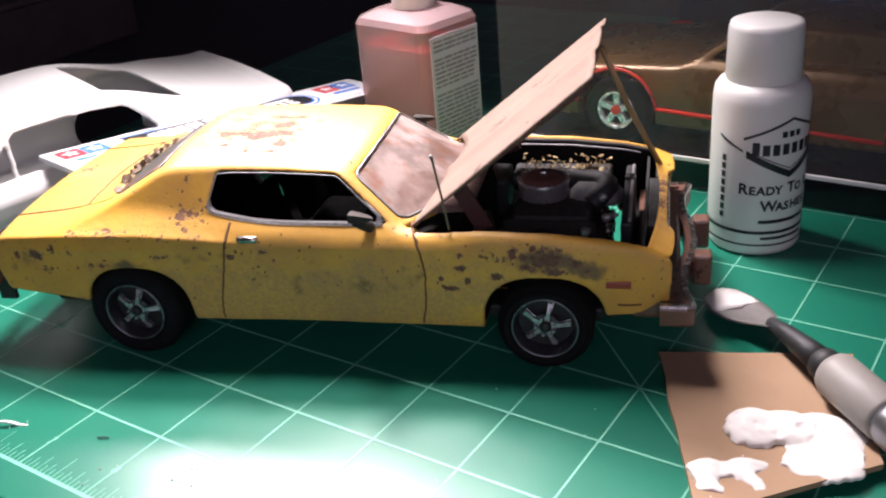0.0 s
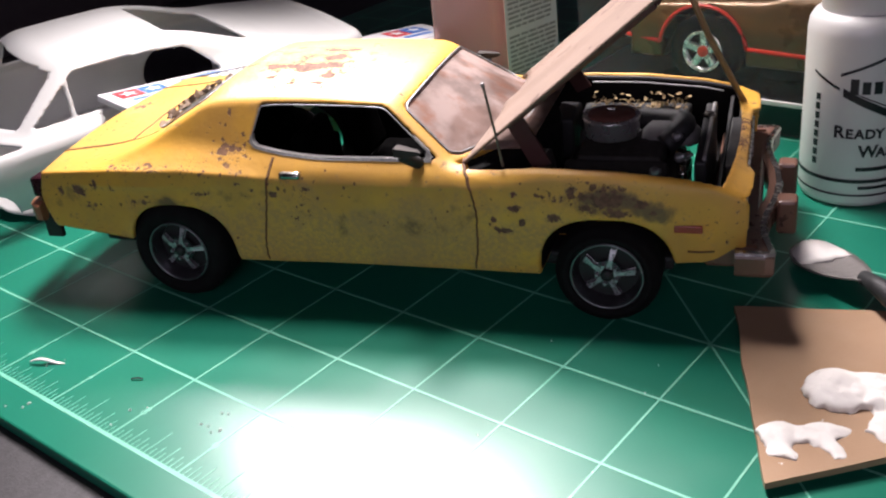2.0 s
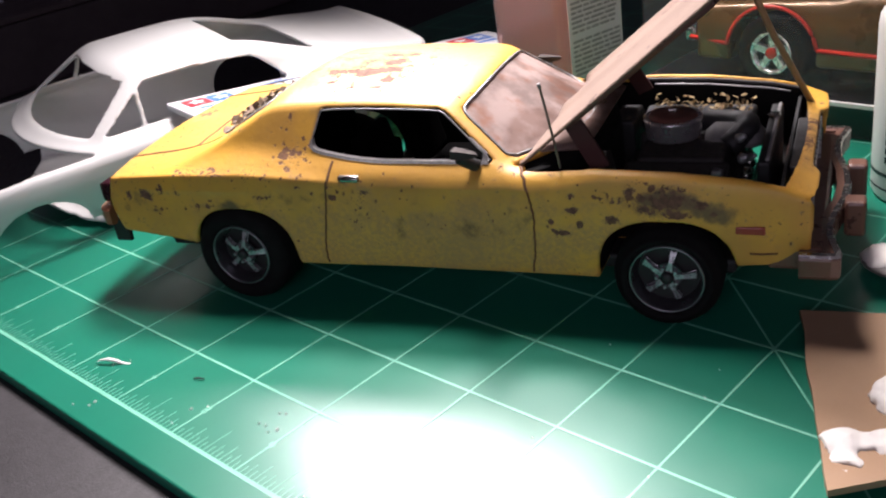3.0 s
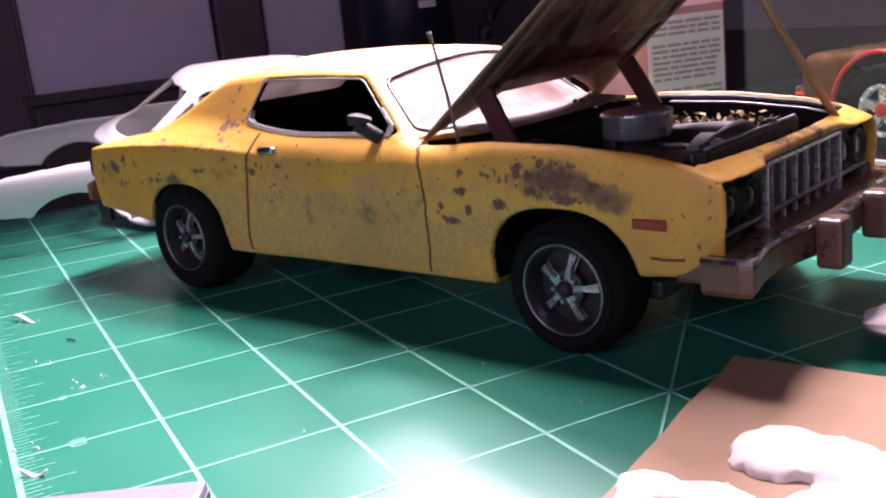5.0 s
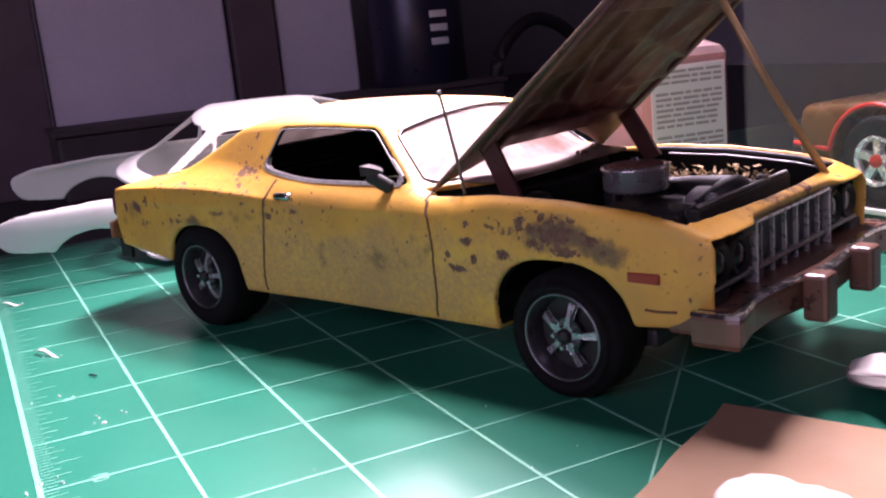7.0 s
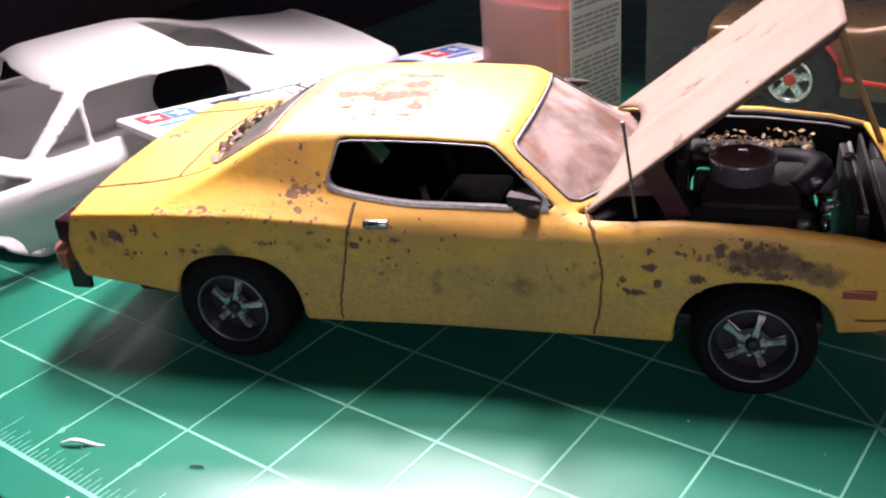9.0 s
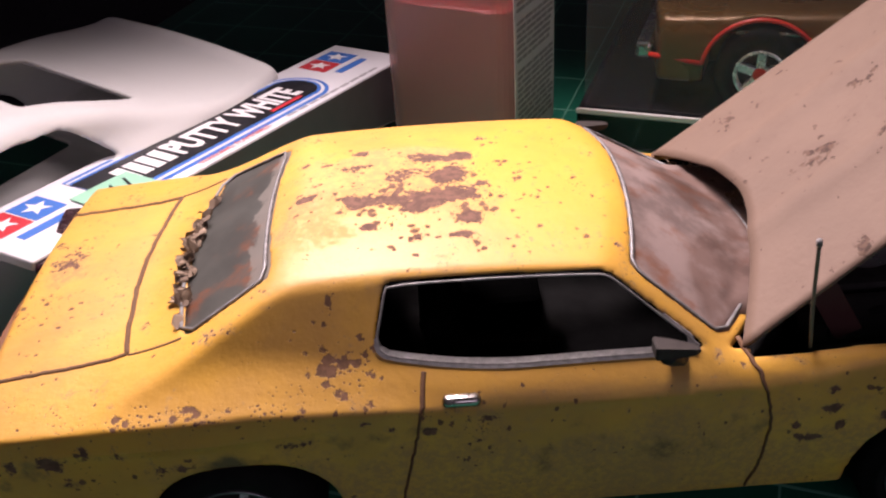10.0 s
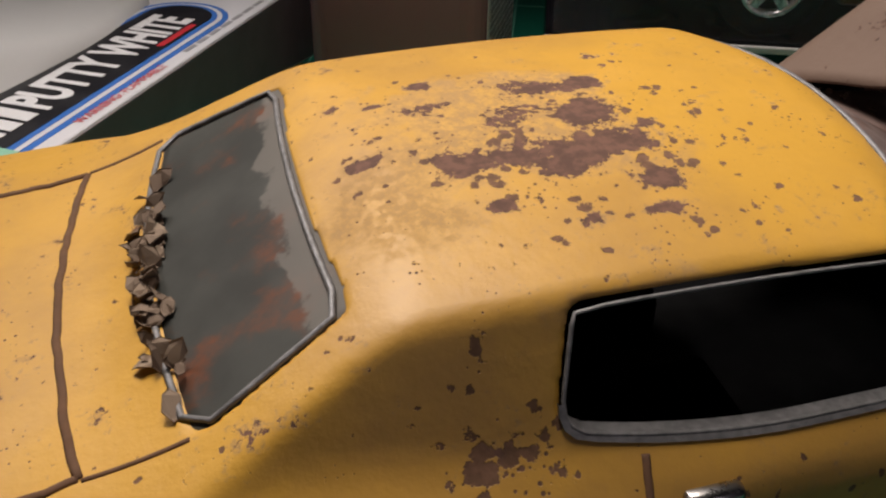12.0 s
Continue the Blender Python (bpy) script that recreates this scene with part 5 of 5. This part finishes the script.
def gold_body():
    lo, hi, step = (-104, -40, 6), (98, 40, 52), 0.8
    x, y, z = grid(lo, hi, step)
    ax = np.abs(y)
    side = ax - 35.5 + np.where(z < 20, 0, (z - 20) ** 2 * 0.015)
    deck = np.interp(x, [-104, -60, -20, 30, 92], [31, 34, 33, 32.5, 28])
    b = smax(smax(side, z - deck, 4.0), np.maximum(9 - z, np.maximum(x - 92 + (y / 35) ** 2 * 5, -x - 100)), 2.0)
    cab = smax(smax((ax - 31 + (z - 33) * 0.45) * 0.9, z - 47.5 + 0.003 * y ** 2, 4.0), np.maximum((x - 32 + 1.4 * (z - 32)) / 1.7, (-x - 66 + 1.6 * (z - 32)) / 1.9), 2.0)
    s = smin(b, np.maximum(cab, 28 - z), 3.0)
    w = smax(smax(34.5 - z, z - 45, 1.0), np.maximum((x - 24 + 1.4 * (z - 34)) / 1.7, (-x - 55 + 1.2 * (z - 34)) / 1.56), 1.5)
    out = smax(s, -np.maximum(w, 24 - ax), 0.5)
    for hub in (58, -56):
        out = smax(out, -np.maximum(np.sqrt((x - hub) ** 2 + (z - 13) ** 2) - 16.0, 18 - ax), 0.6)
    return skin(out, lo, step)


smooth(part("body", gold_body(), m_gold, gold))
m_bright = surface("bright_plated_plastic", (0.80, 0.80, 0.80), 0.25, 0.6, 0.1, 200)
m_redtrim = surface("red_trim", (0.62, 0.03, 0.015), 0.35, 0, 0.1)
for s in (-1, 1):
    for hub in (58, -56):
        arch = [((hub + 16.6 * math.cos(a)) / 1000, s * 0.0358, (13 + 16.6 * math.sin(a)) / 1000) for a in np.linspace(0.15, math.pi - 0.15, 24)]
        smooth(part("arch_trim", tube(arch, 0.0007, 6), m_redtrim, gold, "red wheel-arch trim"))
    smooth(part("side_trim", tube([(0.0745, s * 0.0355, 0.0155), (0.0900, s * 0.0340, 0.0165)], 0.0008, 6), m_redtrim, gold, "red side trim"))
    smooth(part("side_trim", tube([(0.0415, s * 0.0358, 0.0155), (-0.0390, s * 0.0358, 0.0130)], 0.0008, 6), m_redtrim, gold, "red side trim"))
    smooth(part("chrome_strip", tube([(0.085, s * 0.0335, 0.0245), (-0.090, s * 0.0345, 0.0270)], 0.0006, 6), m_chrome, gold))
part("bumper", boxed(0.0895, 0.0945, -0.031, 0.031, 0.0135, 0.0185, bevel=0.0012), m_chrome, gold, "chrome bumper")
for u in (58, -56):
    for s in (-1, 1):
        w = new("wheel")
        w.parent = gold
        w.matrix_basis = pose(u / 1000, s * 0.0305, 0.0130, 0, 0, 0 if s < 0 else 180)
        tyre = [(0.0074, 0.005), (0.0118, 0.005), (0.013, 0.0035), (0.013, -0.0035), (0.0118, -0.005), (0.0074, -0.005)]
        smooth(part("tyre", lathe(tyre + tyre[:1], 40, "y", False), m_tyre, w))
        smooth(part("rim", lathe([(0.0076, -0.0046), (0.0074, -0.0053), (0.0064, -0.0048), (0.0062, -0.0030)], 40, "y", False), m_bright, w, "polished rim"))
        part("rim_back", lathe([(0.0074, -0.0018), (0.0074, 0.0030)], 32, "y"), m_dark, w)
        for k in range(5):
            spoke = boxed(-0.0013, 0.0013, -0.0046, -0.0022, 0.0016, 0.0066, bevel=0.0004)
            bmesh.ops.rotate(spoke, matrix=Matrix.Rotation(2 * math.pi * k / 5, 3, "Y"), verts=spoke.verts)
            part("spoke", spoke, m_bright, w)
        part("centre_cap", lathe([(0.0001, -0.0056), (0.0019, -0.0052), (0.0021, -0.0040)], 20, "y"), m_redtrim, w, "red centre cap")

# ---- cardboard, putty, spatula ----
m_card_dark = surface("dark_cut_edge", (0.05, 0.035, 0.028), 0.9)
corners = [Vector((0.0593, -0.3360)), Vector((0.1170, -0.3038)), Vector((0.1385, -0.3500)), Vector((0.0937, -0.3668))]
rows_top, rows_low = [], []
for i in range(21):
    rt, rl = [], []
    for j in range(21):
        u, v = i / 20, j / 20
        p = corners[0] * (1 - u) * (1 - v) + corners[1] * u * (1 - v) + corners[2] * u * v + corners[3] * (1 - u) * v
        bow = 0.0006 + 0.0015 * (1 - u) ** 3 * (0.4 + 0.6 * v)
        wob = 0.0007 * noise.noise(Vector((u * 4, v * 4, 2))) * (1 if i in (0, 20) or j in (0, 20) else 0)
        rt.append((p.x + wob, p.y - wob, bow + 0.0016))
        rl.append((p.x + wob, p.y - wob, bow))
    rows_top.append(rt)
    rows_low.append(rl)
verts, faces = slab(rows_low, rows_top)
card = part("cardboard", (verts, faces), m_card)
tagged(card, "scrap of brown cardboard used as a mixing palette", "cardboard")


def puddle(name, centre, blobs, height, seed, label):
    """Spread putty: a lumpy sheet, thick in the middle of each dab."""
    lo, hi, step = (-26, -26, -1), (26, 26, 9), 0.5
    x, y, z = grid(lo, hi, step)
    f = None
    for bx, by, rx, ry, h in blobs:
        d = (np.sqrt(((x - bx) / rx) ** 2 + ((y - by) / ry) ** 2) - 1) * min(rx, ry)
        f = (d, h) if f is None else (smin(f[0], d, 2.5), np.maximum(f[1], h))
    rough = np.array([[noise.fractal(Vector((a * 0.35 + seed, b * 0.35, 0.3)), 1.0, 2.0, 4) for b in y.ravel()] for a in x.ravel()])[:, :, None]
    edge = f[0] + rough * 1.5
    top = np.zeros_like(edge)
    for bx, by, rx, ry, h in blobs:
        top = np.maximum(top, h * np.sqrt(np.clip(1 - ((x - bx) / rx) ** 2 - ((y - by) / ry) ** 2, 0, 1)))
    top = 0.5 + top * (1 + 0.22 * rough) + 0.3 * rough
    field = smax(edge * 0.8, z - top, 0.5)
    ob = smooth(part(name, skin(np.maximum(field, -z - 0.5), lo, step, 1), m_putty))
    ob.matrix_world = pose(*centre)
    return tagged(ob, label, "putty")


puddle("putty_dab", (0.0752, -0.3367, 0.0026, 0, 0, -41.5), [(-3.5, 3, 4.6, 3.8, 0.7), (4, 0.6, 6, 3.4, 0.6), (-5, -2.5, 2, 4, 0.4), (4.5, -4.5, 1.8, 4, 0.4)], 1, 3.0, "small smear of white putty on the cardboard")
puddle("putty_dab", (0.0945, -0.3465, 0.0027, 0, 0, -90), [(-9, 0, 7.4, 7.4, 2.4), (-2, 3, 8, 6.5, 2.3), (6, 5, 9, 8, 1.3), (9, -3, 8.5, 9, 0.9), (4, -8, 5, 4.5, 0.6), (12, -5, 5, 6, 0.6)], 3, 9.0, "thick heap of white putty on the cardboard")

spatula = thing("spatula", pose(0.1468, -0.3160, 0.0, 0, 0, -131.8), "putty-smeared mixing knife with a dark shaft and cream grip", "spatula")
m_blade = surface("dull_steel", (0.20, 0.185, 0.175), 0.5, 0.3, 0.2, 300, 0.1, 1500)
blade_rows = []
for i in range(17):
    t = i / 16
    w = 0.0024 + 0.0052 * math.sin(math.pi * min(1, 0.10 + 0.98 * t ** 0.85)) ** 0.75 if t > 0 else 0.0034
    blade_rows.append((-0.0105 + 0.0295 * t, w, 0.0024 + 0.0056 * t * t))
rt = [[(x, v * w, z + 0.0008 * abs(v)) for v in np.linspace(-1, 1, 9)] for x, w, z in blade_rows]
rl = [[(x, y, z - 0.0007) for x, y, z in row] for row in rt]
smooth(part("blade", slab(rl, rt), m_blade, spatula, "dull grey steel blade"))
dab_rows = [[(x - 0.0008 + 0.0012 * noise.noise(Vector((v * 4, 1, 0))), v * w * 0.97, z + 0.0006 + 0.0024 * max(0, 1 - v * v) * max(0, 1 - abs(i - 2) / 4) + 0.0004 * noise.noise(Vector((x * 400, v * 3, 0)))) for v in np.linspace(-1, 1, 13)] for i, (x, w, z) in enumerate(blade_rows[:7])]
dab_low = [[(x, y, z - 0.0009) for x, y, z in row] for row in dab_rows]
smooth(part("putty_smear", slab(dab_low, dab_rows), m_putty, spatula, "white putty on the blade"))
smooth(part("shaft", tube([(0.0170, 0, 0.0078), (0.024, 0, 0.0088), (0.034, 0, 0.0094), (0.0405, 0, 0.0094)], [0.0018, 0.0024, 0.0032, 0.0036], 18), m_dark, spatula, "dark metal shaft"))
smooth(part("collar", tube([(0.0395, 0, 0.0094), (0.0405, 0, 0.0094), (0.0455, 0, 0.0094)], [0.0036, 0.0043, 0.0045], 20), m_dark, spatula, "black collar"))
smooth(part("grip", tube([(0.0445, 0, 0.0094), (0.0455, 0, 0.0094), (0.0475, 0, 0.0094), (0.0655, 0, 0.0094), (0.0665, 0, 0.0094)], [0.0046, 0.0056, 0.0061, 0.0061, 0.0056], 24), surface("cream_plastic", (0.27, 0.25, 0.225), 0.55), spatula, "cream plastic grip"))
smooth(part("end", tube([(0.0660, 0, 0.0094), (0.0685, 0, 0.0094), (0.094, 0, 0.0094), (0.096, 0, 0.0094)], [0.0052, 0.0060, 0.0058, 0.0046], 20), m_wheel, spatula, "grey metal end"))

# ---- box at the near edge ----
carton = thing("carton", pose(0.0183, -0.3290, 0, 0, 0, 153.5), "grey-white card box with a blue side on the mat's edge", "box")
part("body", boxed(0.0, 0.048, 0.0, 0.040, 0.0, 0.0212, bevel=0.0006), surface("grey_white_card", (0.19, 0.19, 0.205), 0.6, 0, 0.15, 50, 0.1), carton)
part("blue_side", boxed(-0.0003, 0.0004, 0.001, 0.039, 0.0008, 0.0203), surface("dim_blue_ink", (0.05, 0.065, 0.14), 0.6), carton, "blue printed side")

# ---- scraps on the mat ----
for k, (p, d, n) in enumerate((((0.0070, -0.157), (0.0052, -0.0088), "scrap"), ((0.0022, -0.0900), (0.006, -0.002), "scrap"), ((0.0005, -0.262), (0.004, -0.003), "scrap"))):
    pts = curve([(p[0] + d[0] * t, p[1] + d[1] * t, 0.0006 + 0.0008 * math.sin(5 * t + k)) for t in np.linspace(0, 1, 5)], 5)
    ob = smooth(part("plastic_shaving", tube(pts, [0.00025 + 0.0004 * math.sin(math.pi * i / (len(pts) - 1)) for i in range(len(pts))], 6, 0.6), m_shell))
    tagged(ob, "thin curled white shaving of plastic on the mat", "shaving", "shavings on the mat")

crumbs = bmesh.new()
random.seed(21)
for cx, cy, spread, count in ((0.0175, -0.2230, 0.004, 6), (-0.0050, -0.1720, 0.003, 3), (0.0015, -0.2495, 0.004, 4), (0.0086, -0.1628, 0.005, 3), (0.007, -0.2033, 0.005, 3), (0.06, -0.30, 0.03, 5)):
    for _ in range(count):
        m = pose(cx + random.uniform(-spread, spread), cy + random.uniform(-spread, spread), 0.0002, 0, 0, random.uniform(0, 360))
        w = random.uniform(0.00012, 0.00034)
        bmesh.ops.create_cone(crumbs, cap_ends=True, segments=5, radius1=w, radius2=w * 0.5, depth=0.0004, matrix=m @ Matrix.Diagonal((random.uniform(1, 2.5), 1, 1, 1)))
tagged(part("crumbs", crumbs, m_shell), "tiny pale crumbs of plastic scattered on the mat", "crumbs", kind="stuff")
bristle = part("bristle", tube([(0.0170, -0.1885, 0.0004), (0.0178, -0.1898, 0.0005), (0.0184, -0.1912, 0.0004)], 0.00022, 6), m_dark)
tagged(bristle, "short dark green offcut lying on the mat", "offcut")

# ---- leaf litter ----


def leaves(name, places, size, colours, label):
    bm = bmesh.new()
    for p in places:
        s = size * random.uniform(0.6, 1.3)
        m = Matrix.Translation(p) @ Euler((random.uniform(-1.0, 1.0), random.uniform(-1.0, 1.0), random.uniform(0, 6.28))).to_matrix().to_4x4()
        pts = [(-1, 0, 0.1), (-0.35, -0.55, 0), (0.5, -0.45, 0.15), (1, 0, -0.1), (0.4, 0.5, 0.2), (-0.4, 0.5, -0.05)]
        up = [bm.verts.new(m @ (Vector(q) * s)) for q in pts]
        dn = [bm.verts.new(m @ (Vector(q) * s - Vector((0, 0, 0.0001)))) for q in pts]
        bm.faces.new(up)
        bm.faces.new(dn[::-1])
        for i in range(6):
            j = (i + 1) % 6
            bm.faces.new((up[j], up[i], dn[i], dn[j]))
    n = Nodes(name)
    r = n.tree.nodes.new("ShaderNodeNewGeometry").outputs["Random Per Island"]
    n.set(Base_Color=n.mix(r, *colours), Roughness=0.85)
    n.bump(n.noise(1500, 3), 0.3, 0.0002)
    ob = part(name, bm, n.mat)
    ob.matrix_world = CAR
    return tagged(ob, label, "dead leaves", kind="stuff")


spots = []
for k in range(56):
    y = random.triangular(-25, 23, -6)
    p = land(-64.0 + 0.004 * y * y + random.uniform(0.2, 3.4), y, 80, (0, 0, -1), 0.35)
    spots.append(p + Vector((0, 0, random.uniform(0, 0.0009))))
leaves("leaf_litter", spots, 0.0016, ((0.13, 0.085, 0.055), (0.30, 0.22, 0.15)), "dry brown leaf litter along the rear window")
spots = [Vector((random.uniform(0.052, 0.081), random.uniform(0.019, 0.0305), random.uniform(0.0335, 0.0372))) for _ in range(130)]
spots += [Vector((random.uniform(0.074, 0.083), random.uniform(0.004, 0.020), random.uniform(0.028, 0.034))) for _ in range(35)]
leaves("leaf_litter", spots, 0.0009, ((0.16, 0.10, 0.04), (0.50, 0.38, 0.20)), "dry golden leaf litter in the engine bay")
spots = []
for k in range(26):
    y = random.uniform(4, 29)
    spots.append(Vector(((43.0 - 0.0125 * y * y + random.uniform(-0.6, 1.6)) / 1000, y / 1000, random.uniform(0.0416, 0.0428))))
leaves("leaf_litter", spots, 0.0009, ((0.09, 0.06, 0.04), (0.24, 0.17, 0.11)), "dry brown crumbs along the windscreen's foot")
bm = boxed(0.0505, 0.0815, 0.0185, 0.0315, 0.030, 0.0335, bevel=0.001)
tray = part("inner_wing", bm, m_dark, car)

# ---- mat markings ----
for j in range(0, 25):
    if j:
        lettering("numeral", str(j), 0.0042, m_line, cutting_mat, lambda u, v, j=j: (0.0105 + v, -j * IN - u, 0.00008))
    for k in range(1, 16):
        if j < 24:
            length = {8: 0.0088, 4: 0.0062, 12: 0.0062}.get(k, 0.0046 if k % 2 == 0 else 0.0032)
            y = -j * IN - k * IN / 16
            part("ruler_tick", stripe(0.0, y, length, y, 0.00022, 0.00001), m_line, cutting_mat)
for a in (45,):
    d = Vector((math.cos(radians(a)), math.sin(radians(a)), 0))
    c = Vector((4 * IN, -12 * IN, 0))
    part("angle_line", stripe(c.x - d.x * 0.143, c.y - d.y * 0.143, c.x + d.x * 0.40, c.y + d.y * 0.40, 0.0005, 0.00002), m_line, cutting_mat)

# ---- dim background ----
board = surface("grey_fabric_board", (0.60, 0.56, 0.66), 0.9, 0, 0.3, 9, 0.2, 300)
post = surface("dark_brown_post", (0.10, 0.07, 0.085), 0.7, 0, 0.3, 20)
for x0, x1 in ((0.056, 0.172), (0.206, 0.262)):
    tagged(part("panel_board", boxed(x0, x1, 0.224, 0.232, -0.0035, 0.26, bevel=0.002), board), "grey board standing behind the bench", "board", "boards behind the bench")
for x0, x1 in ((-0.15, 0.054), (0.174, 0.204)):
    tagged(part("post", boxed(x0, x1, 0.220, 0.234, -0.0035, 0.26, bevel=0.001), post), "dark upright post between the boards", "post", "posts behind the bench")
chest = thing("storage_box", pose(0.0, 0.0, 0.0), "low dark brown storage box below the grey boards", "box")
part("body", boxed(0.050, 0.345, 0.165, 0.218, -0.0035, 0.0345, bevel=0.002), surface("dark_brown_board", (0.060, 0.046, 0.050), 0.75, 0, 0.4, 30), chest)
part("lid", boxed(0.048, 0.347, 0.163, 0.219, 0.0347, 0.0385, bevel=0.001), surface("dark_brown_lid", (0.075, 0.056, 0.058), 0.7, 0, 0.4, 30), chest)
can = thing("spray_can", pose(0.300, 0.205, -0.0035), "dark blue spray can with a white mark", "spray can")
m_navy = surface("navy_metal", (0.020, 0.020, 0.045), 0.35, 0.3, 0.2, 40)
smooth(part("can", lathe([(0.030, 0.0), (0.033, 0.002), (0.033, 0.120), (0.028, 0.130), (0.016, 0.134)], 48), m_navy, can))
smooth(part("cap", lathe([(0.016, 0.134), (0.017, 0.135), (0.016, 0.155), (0.013, 0.158)], 32), m_dark, can))
for z in (0.068, 0.077, 0.086):
    vs = [(0.0333 * math.cos(a), 0.0333 * math.sin(a), zz) for a in np.linspace(radians(262), radians(285), 6) for zz in (z, z + 0.0045)]
    part("white_mark", (vs, [(2 * i, 2 * i + 2, 2 * i + 3, 2 * i + 1) for i in range(5)]), m_ink_white, can)
cable = curve([(0.36, 0.21, 0.0), (0.365, 0.205, 0.05), (0.40, 0.21, 0.075), (0.44, 0.215, 0.055), (0.45, 0.21, 0.0)], 10)
tagged(smooth(part("cable", tube(cable, 0.005, 10), m_dark)), "thick dark cable looped behind the bottles", "cable")
kit = thing("kit_box", pose(0.385, -0.205, 0), "dark cardboard kit box with white and red stripes", "box")
part("carton", boxed(0.0, 0.05, -0.30, 0.0, -0.0, 0.055, bevel=0.001), surface("black_card", (0.02, 0.02, 0.028), 0.5), kit)
part("white_stripe", boxed(-0.0006, 0.0, -0.298, -0.002, 0.010, 0.0135), m_ink_white, kit)
part("red_stripe", boxed(-0.0006, 0.0, -0.298, -0.002, 0.0065, 0.0085), m_redtrim, kit)
figure = bmesh.new()
bmesh.ops.create_cone(figure, cap_ends=True, segments=20, radius1=0.008, radius2=0.006, depth=0.012, matrix=pose(0, 0, 0.006))
bmesh.ops.create_cone(figure, cap_ends=True, segments=20, radius1=0.0075, radius2=0.001, depth=0.014, matrix=pose(0, 0, 0.020, 8, 0, 0))
fig = part("figurine", figure, m_blue)
fig.matrix_world = pose(0.398, -0.278, 0.055)
tagged(fig, "small plain blue figurine on a dark box", "figurine")
